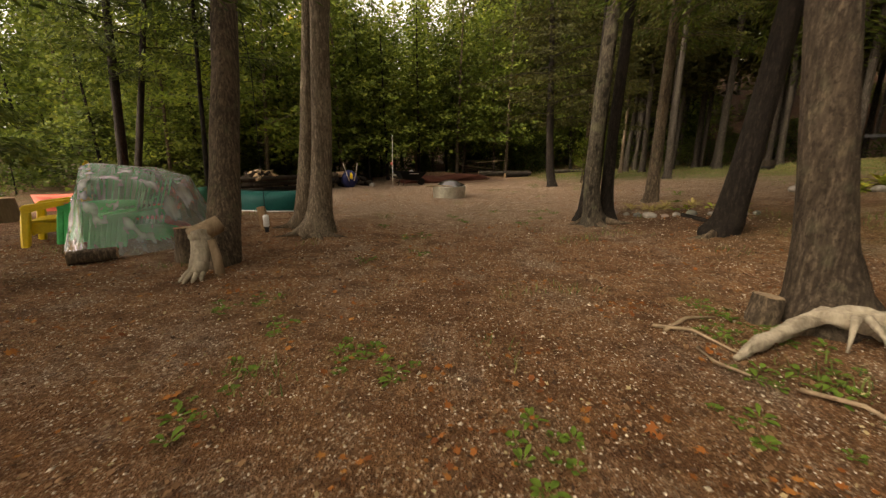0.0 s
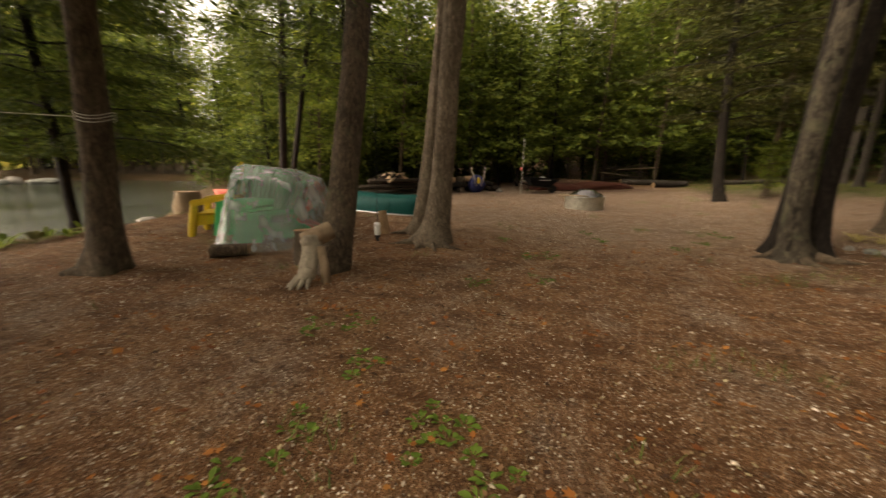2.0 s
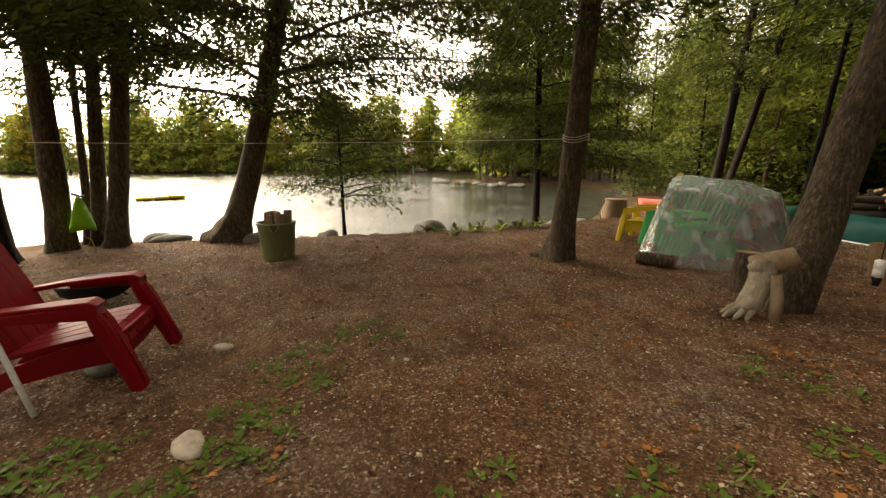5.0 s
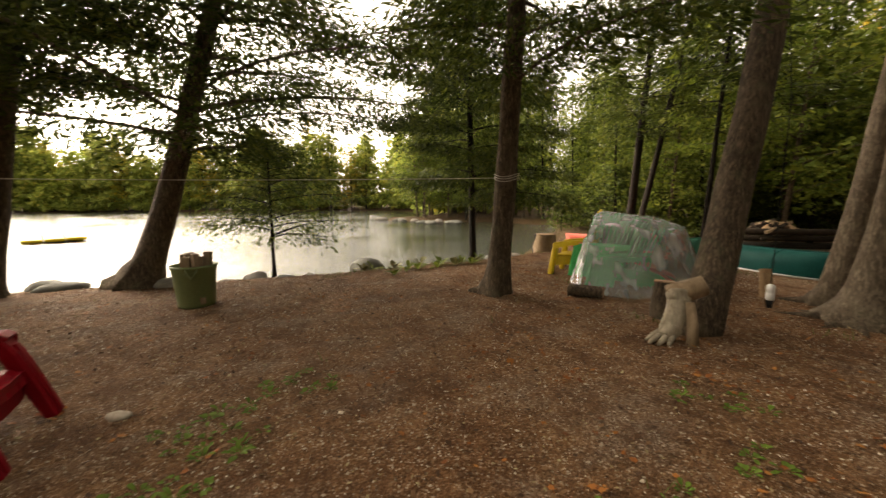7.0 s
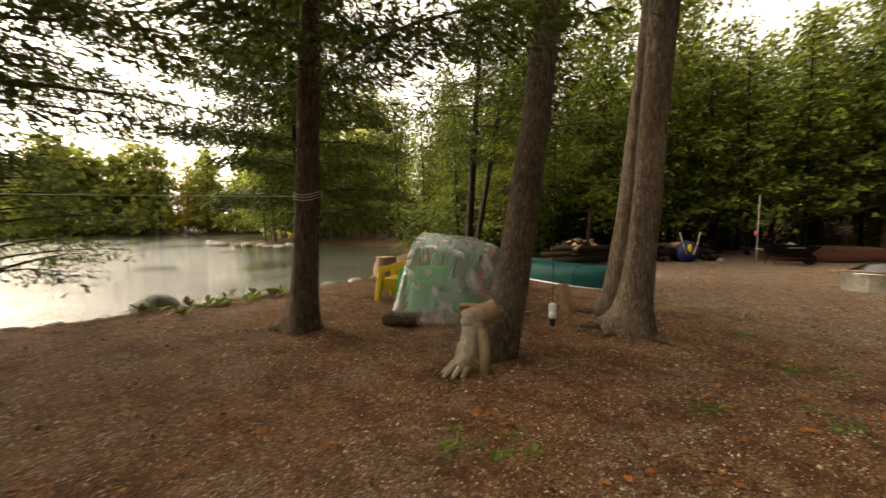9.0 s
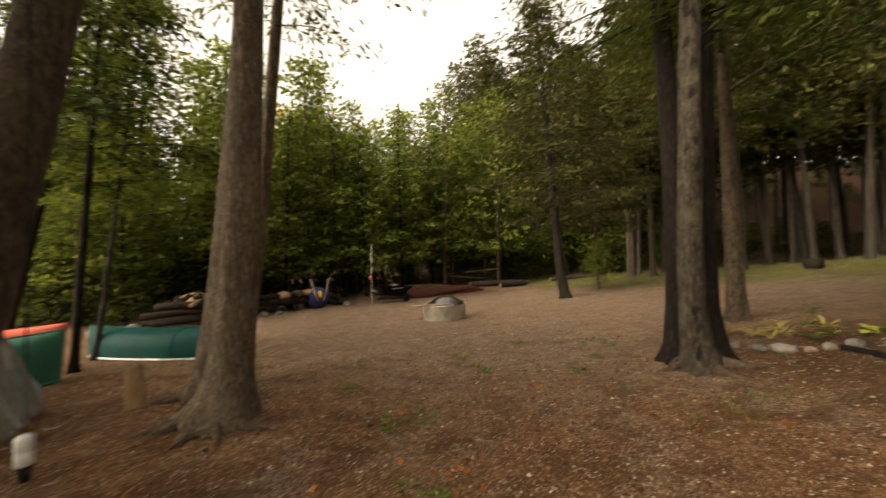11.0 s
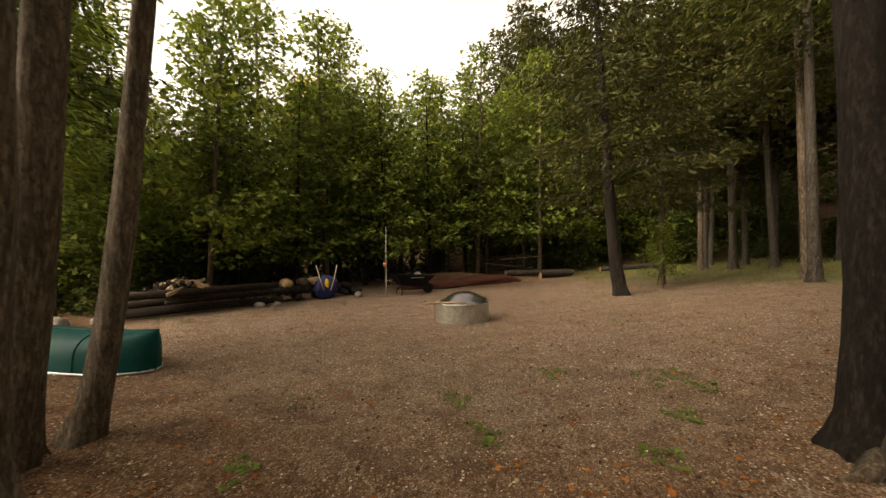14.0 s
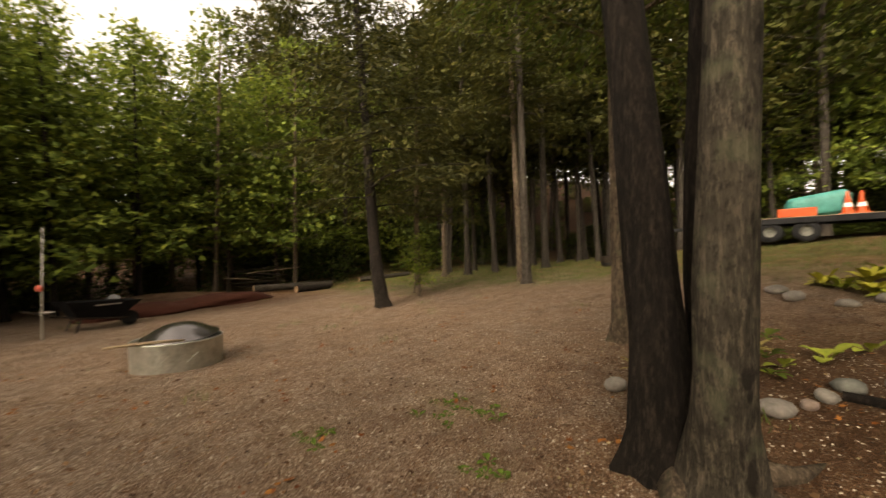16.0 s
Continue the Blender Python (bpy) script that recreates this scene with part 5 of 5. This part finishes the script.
    tagged(mb, "low bank of damp dark red bark mulch below the trees", "mulch", "mulch banks", "stuff")


# ---- flower beds ----
BED = [(4.02, 9.25, 0.17), (3.98, 8.95, 0.14), (4.12, 8.62, 0.12), (4.22, 8.32, 0.13), (4.36, 8.1, 0.19), (4.62, 7.98, 0.11), (4.82, 7.93, 0.13), (5.08, 7.86, 0.17), (5.36, 7.62, 0.13), (5.55, 7.45, 0.12), (5.78, 7.42, 0.16), (5.98, 7.32, 0.11)]
for i, (x, y, r) in enumerate(BED):
    rock(x, y, r * 0.72, r * 0.55, r * 0.45, 100 + i, (M_STONE, M_PINKSTONE, M_STONE, M_SHORE)[i % 4], "rounded field stone edging the flower bed", "flower bed stones", 37 * i, sink=0.25)
for i, (x, y, r) in enumerate(((8.3, 9.15, 0.2), (8.75, 9.5, 0.2), (8.0, 8.5, 0.14), (8.5, 8.2, 0.17), (9.0, 8.0, 0.2))):
    rock(x, y, r, r * 0.7, r * 0.5, 120 + i, M_STONE, "pale field stone edging the far flower bed", "far bed stones", 50 * i)


def leafy_plant(x, y, n, length, width, mat, label, name="plant", group="", seed=0, up=0.5, cat="plant", z=None, kind=""):
    """A rosette of arched leaves, each a folded blade, with stems."""
    rnd = random.Random(seed)
    bm = bmesh.new()
    for i in range(n):
        az = i * 2.4 + rnd.uniform(-0.3, 0.3)
        ln, w = length * rnd.uniform(0.6, 1.15), width * rnd.uniform(0.7, 1.2)
        el = up * rnd.uniform(0.5, 1.5)
        d = Vector((math.cos(az), math.sin(az), 0))
        sd = Vector((-d.y, d.x, 0))
        prev = None
        for k in range(6):
            f = k / 5
            c = d * ln * f * math.cos(el * 0.8) + Vector((0, 0, ln * (math.sin(el) * f * 1.2 - 0.55 * f * f * (1.1 - 0.4 * el)))) + d * 0.015
            c.z = max(c.z, 0.004)
            ww = w * (0.12 if f < 0.25 else math.sin(math.pi * min(1, (f - 0.2) / 0.82)) ** 0.7) * 0.5 + 0.002
            row = [bm.verts.new(c - sd * ww + Vector((0, 0, 0.25 * ww))), bm.verts.new(c), bm.verts.new(c + sd * ww + Vector((0, 0, 0.25 * ww)))]
            if prev:
                bm.faces.new((prev[0], prev[1], row[1], row[0]))
                bm.faces.new((prev[1], prev[2], row[2], row[1]))
            prev = row
    m = pose(x, y, (height(x, y) if z is None else z) - 0.004, 0, 0, seed * 40)
    if name == "hosta":
        t = thing(name, m, label, cat, group)
        faces = list(bm.faces)
        for i in range(n):
            lf = bmesh.new()
            for f in faces[i * 10:i * 10 + 10]:
                lf.faces.new([lf.verts.new(v.co) for v in f.verts])
            bmesh.ops.remove_doubles(lf, verts=lf.verts[:], dist=0.0001)
            part("leaf", lf, mat, t, "", True)
        bm.free()
        return t
    ob = part(name, bm, mat, None, "", True)
    ob.matrix_basis = m
    return tagged(ob, label, cat, group, kind)


for i, (x, y, n, ln) in enumerate(((5.75, 8.15, 5, 0.26), (6.2, 7.95, 4, 0.24), (5.3, 8.35, 4, 0.16))):
    leafy_plant(x, y, n, ln, ln * 0.55, M_LIMELEAF, "yellow-green hosta in the flower bed", "hosta", "hostas", 3 + i, 0.75)
for i, (x, y) in enumerate(((4.55, 9.3), (4.8, 9.05), (5.0, 8.75), (5.25, 9.1), (4.75, 8.7), (5.6, 8.7))):
    leafy_plant(x, y, 22, 0.26, 0.035, M_STRAW, "withered straw-yellow daylily leaves in the flower bed", "daylily", "daylilies", 13 + i, 0.7, kind="stuff")
for i in range(3):
    leafy_plant(5.0 + 0.02 * i, 8.35 + 0.02 * i, 9, 0.16, 0.06, M_BROAD, "dark green upright bed plant", "bed_plant", "", 33 + i, 0.6, z=height(5, 8.35) + 0.03 + 0.16 * i)
for i, (x, y, ln) in enumerate(((8.9, 8.4, 0.34), (9.3, 8.1, 0.38), (9.2, 8.8, 0.36), (9.7, 8.6, 0.38), (8.7, 8.2, 0.3), (9.9, 8.0, 0.36), (9.5, 9.1, 0.34), (10.2, 8.5, 0.36))):
    leafy_plant(x, y, 22, ln, ln * 0.3, M_LIMELEAF if i % 3 else M_YELLOWLEAF, "yellow-green leafy clump in the far flower bed", "bed_plant", "far bed plants", 40 + i, 0.8, kind="stuff")
for i in range(14):
    rr = random.Random(200 + i)
    leafy_plant(-8.4 + rr.uniform(-0.6, 0.5) - 0.1 * i * 0.3, 2.6 + 0.24 * i, 14, 0.26, 0.08, M_BROAD if i % 3 else M_OLIVELEAF, "low green shoreline plant", "shore_plant", "shoreline plants", 60 + i, 0.8, kind="stuff")

# ---- big cedar's driftwood roots ----
rz0 = height(2.8, 2.9)
rt = thing("driftwood_root", pose(2.95, 2.85, rz0), "bleached grey driftwood root at the foot of a cedar", "driftwood", "driftwood")
part("root", gnarl([(0.45, 0.25, 0.22), (0.15, 0.12, 0.17), (-0.25, -0.03, 0.1), (-0.55, -0.16, 0.05), (-0.8, -0.28, 0.0)], [0.07, 0.055, 0.055, 0.05, 0.02], 16, 5, 0.7), M_ROOT, rt, "", True)
r2 = thing("driftwood_root", pose(3.3, 2.75, rz0), "pale twisted driftwood slab with peeled roots", "driftwood", "driftwood")
part("slab", gnarl([(-0.3, 0.2, 0.16), (-0.05, 0.1, 0.2), (0.25, -0.02, 0.16), (0.5, -0.1, 0.04)], [0.04, 0.09, 0.1, 0.05], 16, 8, 0.6), M_ROOT, r2, "", True)
for k, (dx, dy) in enumerate(((-0.05, -0.25), (0.12, -0.3), (0.3, -0.34), (-0.22, -0.1), (0.42, -0.3))):
    part("root_finger", tube([(dx * 0.5, 0.02, 0.24), (dx * 0.9, dy * 0.6, 0.14), (dx * 1.1, dy, 0.0)], [0.032, 0.02, 0.01], 7, True, 0.4), M_ROOT, r2, "", True)
bark_log("stump", (2.86, 3.22, rz0 - 0.05), (2.9, 3.24, rz0 + 0.24), 0.13, "low brown cut stump beside the big cedar", M_BARK, M_WOOD, cat="stump", wob=0.12)
for i, pts in enumerate((((1.85, 3.15), (2.1, 3.0), (2.25, 2.6)), ((1.9, 3.05), (2.2, 3.25), (2.5, 3.3)), ((2.3, 2.2), (2.5, 2.0), (2.55, 1.75)), ((2.0, 2.75), (1.95, 2.5), (2.1, 2.35)))):
    tw = part("twig", tube([(x, y, height(x, y) + 0.02 + 0.02 * (k == 1)) for k, (x, y) in enumerate(pts)], [0.018, 0.016, 0.008], 6, True, 0.3), M_WOOD, None, "", True)
    tagged(tw, "dead grey twig lying on the leaf litter", "twig", "twigs")

# roots of the pair of cedars
for i, pts in enumerate((((-2.3, 7.2), (-2.05, 7.0), (-1.7, 6.95)), ((-2.42, 7.15), (-2.45, 6.85), (-2.55, 6.5)), ((-2.5, 7.2), (-2.8, 7.08), (-3.2, 6.98)), ((-2.38, 7.15), (-2.25, 6.9), (-2.1, 6.62)), ((-2.5, 7.28), (-2.8, 7.3), (-3.1, 7.4)), ((-3.1, 8.1), (-3.35, 7.95), (-3.65, 7.95)), ((-5.86, 4.02), (-6.1, 3.8), (-6.3, 3.82)),
                          ((3.15, 7.85), (3.2, 7.6), (3.35, 7.35)), ((3.3, 7.95), (3.6, 7.75), (3.9, 7.7)), ((3.05, 8.2), (2.8, 8.05), (2.6, 8.05)), ((4.6, 6.35), (4.35, 6.25), (4.05, 6.3)), ((3.5, 3.1), (3.75, 2.95), (4.0, 2.9)), ((3.28, 3.1), (3.05, 2.98), (2.85, 2.95)))):
    rob = part("tree_root", tube([(x, y, height(x, y) + (0.06, 0.012, -0.02)[k]) for k, (x, y) in enumerate(pts)], [0.1, 0.055, 0.015], 8, True, 0.35), M_BARK, None, "", True)
    tagged(rob, "exposed brown cedar root in the gravel", "root", "tree roots")

# ---- tub planter and small stones by the lawn ----
tb = thing("tub_planter", pose(12.6, 15.4, height(12.6, 15.4)), "weathered wooden half-barrel planter on the lawn", "planter")
part("staves", lathe([(0.01, 0.0), (0.22, 0.0), (0.28, 0.2), (0.29, 0.36), (0.26, 0.36), (0.25, 0.3), (0.01, 0.3)], 24), M_DARK, tb)
part("hoop", lathe([(0.245, 0.08), (0.255, 0.09), (0.265, 0.12), (0.26, 0.13)], 24), M_BLACK, tb)


# ---- trailer ----
def flatbed(x, y):
    zz = height(x, y)
    m = pose(x, y, zz, 0, 0, math.degrees(math.atan2(-0.96, 0.28)))
    t = thing("flatbed_trailer", m, "black flatbed trailer parked on the grass", "trailer")
    part("deck", box_bm(7.0, 2.1, 0.1, (1.2, 0, 0.72), 0.015), M_WOOD, t, "worn timber deck")
    for sg in (-1, 1):
        part("side_rail", box_bm(7.1, 0.08, 0.18, (1.2, 1.08 * sg, 0.66), 0.01), M_BLACK, t)
    part("tongue", box_bm(1.4, 0.12, 0.12, (-2.9, 0, 0.6), 0.01), M_BLACK, t)
    for wx in (-0.5, 0.35):
        for sg in (-1, 1):
            w = part("wheel", lathe([(0.16, -0.1), (0.3, -0.1), (0.33, -0.06), (0.33, 0.06), (0.3, 0.1), (0.16, 0.1)], 24), M_BLACK, t, "", True)
            w.matrix_basis = pose(wx, 0.98 * sg, 0.33, 90, 0, 0)
            rm = part("rim", lathe([(0.01, -0.02), (0.1, -0.03), (0.16, -0.07), (0.16, 0.07), (0.1, 0.03), (0.01, 0.02)], 20), M_SHORE, w)
    for sg in (-1, 1):
        part("fender", rect_sweep([(-0.95, 0.98 * sg, 0.4), (-0.8, 0.98 * sg, 0.7), (0.0, 0.98 * sg, 0.74), (0.65, 0.98 * sg, 0.7), (0.8, 0.98 * sg, 0.4)], [0.24] * 5, [0.02] * 5, (0, 1, 0)), M_BLACK, t)
    q = m @ pose(0.6, 0, 0.775)
    tp = part("tarpaulin", box_bm(1.5, 1.4, 0.75, (0, 0, 0.38), 0.22, (0, 0, 4), None, 4), M_TEAL, None, "", True)
    for v in tp.data.vertices:
        v.co += Vector((0.06, 0.06, 0.05)) * noise.noise(v.co * 2.3) + Vector((0, 0, -0.14 * (v.co.x < -0.3)))
        v.co.z = max(0.0, v.co.z)
    tp.matrix_basis = q
    tagged(tp, "teal tarpaulin bundle lying on the trailer", "tarp")
    bx = part("orange_crate", box_bm(0.9, 0.16, 0.26, (0, 0, 0.13), 0.02), M_ORANGE, None)
    bx.matrix_basis = m @ pose(0.15, -0.92, 0.775)
    tagged(bx, "orange plastic crate on the trailer deck", "crate")
    for k, cx in enumerate((1.25, 1.55)):
        cone = thing("traffic_cone", m @ pose(cx, -0.75 + 0.2 * k, 0.775), "orange traffic cone standing on the trailer", "cone", "traffic cones")
        part("cone", lathe([(0.14, 0.03), (0.06, 0.42), (0.03, 0.66), (0.01, 0.67)], 18), M_ORANGE, cone, "", True)
        part("base", box_bm(0.36, 0.36, 0.03, (0, 0, 0.015), 0.008), M_ORANGE, cone)
        part("band", lathe([(0.108, 0.2), (0.085, 0.32)], 18), M_WHITE, cone, "white band")


flatbed(16.9, 11.7)


# ---- ground cover ----
def scatter_litter():
    """Fallen leaves, gravel and weeds over the clearing, densest where the walk passes."""
    rng = np.random.default_rng(5)

    def pts(n, x0, x1, y0, y1):
        out = []
        while len(out) < n:
            x, y = rng.uniform(x0, x1), rng.uniform(y0, y1)
            if lake_gap(x, y) < 0.5 or math.hypot(x - 0.2, y - 13.85) < 0.62:
                continue
            out.append((x, y, height(x, y)))
        return out
    # small brown and tan leaf bits
    for nm, mat, n, size in (("brown_leaves", M_LEAF_BROWN, 15000, 0.036), ("tan_leaves", M_LEAF_TAN, 7000, 0.024)):
        c = np.array(pts(n * 6 // 5, -10, 7, -4.5, 8) + pts(n // 2, -7, 9, 8, 17))
        m = len(c)
        az = rng.uniform(0, 6.28, m)
        ln = size * rng.uniform(0.5, 1.5, m)
        d = np.stack([np.cos(az), np.sin(az), rng.normal(0, 0.25, m)], 1) * ln[:, None] * 0.5
        w = np.stack([-np.sin(az), np.cos(az), rng.normal(0, 0.35, m)], 1) * ln[:, None] * rng.uniform(0.2, 0.45, m)[:, None]
        c[:, 2] += 0.005 + 0.2 * ln
        v = np.stack([c - d, c + w + d * 0.1, c + d, c - w + d * 0.1], 1).reshape(-1, 3)
        tagged(new(nm, quads_mesh(nm, v, mat)), "fallen autumn leaves scattered over the gravel", "leaves", kind="stuff")
    # lobed orange leaves and cedar fronds, lying in drifts
    seeds = np.array(pts(420, -8, 6, -3.5, 8) + pts(110, -5, 7, 8, 15))
    grp = rng.integers(2, 11, len(seeds))
    c = np.repeat(seeds, grp, axis=0)
    c[:, :2] += rng.normal(0, 0.11, (len(c), 2))
    m = len(c)
    az = rng.uniform(0, 6.28, m)[:, None]
    ln = (0.034 * rng.uniform(0.55, 1.5, m))[:, None]
    th = np.linspace(0, 2 * math.pi, 14, endpoint=False)[None, :]
    rad = np.array([1.0, 0.4, 0.85, 0.36, 0.75, 0.34, 0.5, 0.42, 0.5, 0.34, 0.75, 0.36, 0.85, 0.4])[None, :] * rng.uniform(0.75, 1.2, (m, 14)) * ln
    tilt = rng.normal(0, 0.3, (m, 1))
    v = np.stack([c[:, :1] + rad * np.cos(th + az), c[:, 1:2] + rad * np.sin(th + az), np.array([height(x, y) for x, y in c[:, :2]])[:, None] + 0.009 + np.abs(tilt) * 0.6 * ln + tilt * rad * np.cos(th)], 2).reshape(-1, 3)
    tagged(new("orange_leaves", quads_mesh("orange_leaves", v, M_LEAF_ORANGE, 14)), "lobed orange maple leaves lying in small drifts", "leaves", kind="stuff")
    # gravel
    base = bmesh.new()
    for p in ((1, 0, 0), (0, 1, 0), (-1, 0, 0), (0, -1, 0), (0, 0, 1), (0, 0, -1)):
        base.verts.new(p)
    base.verts.ensure_lookup_table()
    for q in range(4):
        base.faces.new([base.verts[i] for i in (q, (q + 1) % 4, 4)])
        base.faces.new([base.verts[i] for i in ((q + 1) % 4, q, 5)])
    base.verts.index_update()
    base.verts.ensure_lookup_table()
    bv = np.array([v.co[:] for v in base.verts])
    bf = np.array([[v.index for v in f.verts] for f in base.faces])
    base.free()
    for nm, mat, n, s0, s1 in (("gravel", M_GRAVEL, 30000, 0.005, 0.014), ("pale_pebbles", M_PEBBLE, 24000, 0.004, 0.012)):
        c = np.array(pts(n * 3 // 4, -9.5, 5.5, -3, 6) + pts(n // 3, -6, 6, 6, 13))
        m = len(c)
        sz = rng.uniform(s0, s1, m) * np.where(rng.random(m) < 0.06, 1.8, 1)
        k = rng.uniform(0.6, 1.3, (m, 1, 3)) * np.array([1, 1, 0.6])
        az = rng.uniform(0, 6.28, m)
        v = bv[None] * (1 + 0.15 * rng.normal(0, 1, (m, len(bv), 1))) * k * sz[:, None, None]
        ca, sa = np.cos(az)[:, None], np.sin(az)[:, None]
        v = np.stack([v[..., 0] * ca - v[..., 1] * sa, v[..., 0] * sa + v[..., 1] * ca, v[..., 2]], 2) + c[:, None, :] + np.array([0, 0, 0.002])
        f = (bf[None] + (np.arange(m) * len(bv))[:, None, None]).reshape(-1, 3)
        me = bpy.data.meshes.new(nm)
        me.vertices.add(m * len(bv))
        me.vertices.foreach_set("co", v.astype(np.float32).ravel())
        me.loops.add(len(f) * 3)
        me.loops.foreach_set("vertex_index", f.astype(np.int32).ravel())
        me.polygons.add(len(f))
        me.polygons.foreach_set("loop_start", np.arange(0, len(f) * 3, 3, dtype=np.int32))
        me.materials.append(mat)
        me.update(calc_edges=True)
        tagged(new(nm, me), "small loose gravel stones on the ground", "gravel", kind="stuff")
    # grass blades on the lawn and at the shore
    out = []
    tries = 0
    while len(out) < 22000 and tries < 400000:
        tries += 1
        x, y = rng.uniform(-10, 16), rng.uniform(1, 27)
        g = 0.9 * sstep(14.5, 18.5, 0.8 * x + 0.6 * y) * sstep(3, 7, x) + 0.6 * math.exp(-((x - 6.3) ** 2 + (y - 6.2) ** 2) / 3) + 0.5 * sstep(8, 11, x) + 0.5 * math.exp(-((x - 2.2) ** 2 + (y - 6.9) ** 2) / 0.5) + 0.3 * math.exp(-((x - 4.6) ** 2 + (y - 16) ** 2) / 3) + 0.35 * math.exp(-((x - 2.5) ** 2 + (y - 2.9) ** 2) / 1.0)
        g += 0.7 * math.exp(-((x + 9.3) ** 2 / 0.5 + (y - 3.5) ** 2 / 6))
        if noise.noise((x * 1.1, y * 1.1, 9)) + g < 0.55 or lake_gap(x, y) < 0.15:
            continue
        out.append((x, y, height(x, y)))
    c = np.array(out)
    m = len(c)
    az = rng.uniform(0, 6.28, m)
    hgt = rng.uniform(0.03, 0.1, m)
    tip = np.stack([np.cos(az) * hgt * 0.6, np.sin(az) * hgt * 0.6, hgt], 1)
    w = np.stack([-np.sin(az), np.cos(az), 0 * az], 1) * 0.006
    v = np.stack([c - w, c + w, c + w * 0.4 + tip, c - w * 0.4 + tip], 1).reshape(-1, 3)
    tagged(new("grass", quads_mesh("grass", v, M_GRASS)), "sparse short grass growing in the gravel and lawn", "grass", kind="stuff")


scatter_litter()
WEEDS = [(-2.58, -1.21), (-2.5, -1.05), (-2.54, -0.77), (-2.23, -0.3), (-2.38, -0.95), (-2.45, -1.3), (-2.29, 0.08), (-2.42, -0.04), (-2.15, -0.43), (-1.78, 1.15), (-1.47, 2.41), (-3.86, 0.72), (-0.38, 5.75), (-0.7, 2.76), (2.59, 3.42), (2.53, 3.63), (2.14, 2.37), (2.43, 2.24), (2.84, 2.68), (1.7, 1.91), (0.42, 1.6),
         (-3.15, 0.15), (-3.0, 0.35), (-3.55, 0.4), (-3.35, 0.0), (-2.75, -0.1), (-2.6, 0.1), (-3.6, 0.95), (-1.15, 5.35), (-0.35, 2.45), (-0.75, 2.6), (-1.5, 3.2), (-1.55, 1.95), (0.6, 1.75), (2.2, 1.5), (2.6, 1.7), (2.45, 3.15), (2.7, 3.0),
         (2.3, 2.95), (2.6, 2.3), (3.0, 2.3), (-0.7, 7.0), (-0.4, 7.1), (-1.3, 8.1), (0.45, 8.7), (2.35, 9.9), (2.6, 10.1), (2.75, 9.7), (1.7, 8.3), (2.2, 9.0), (-2.2, 3.6), (-1.9, 3.8), (1.3, 10.2), (0.2, 9.4)]
for i, (x, y) in enumerate((wx + dx, wy + dy) for wx, wy in WEEDS for dx, dy in ((0, 0), (0.13, 0.05), (-0.07, 0.14), (0.04, -0.15))):
    leafy_plant(x + 0.03 * math.sin(i * 5), y + 0.03 * math.cos(i * 3), 6 + i % 5, 0.05 + 0.02 * (i % 3), 0.026 + 0.008 * (i % 2), M_WEED, "small green weed growing in the gravel", "weed", "weeds in the gravel", 300 + i, 0.65, kind="stuff")
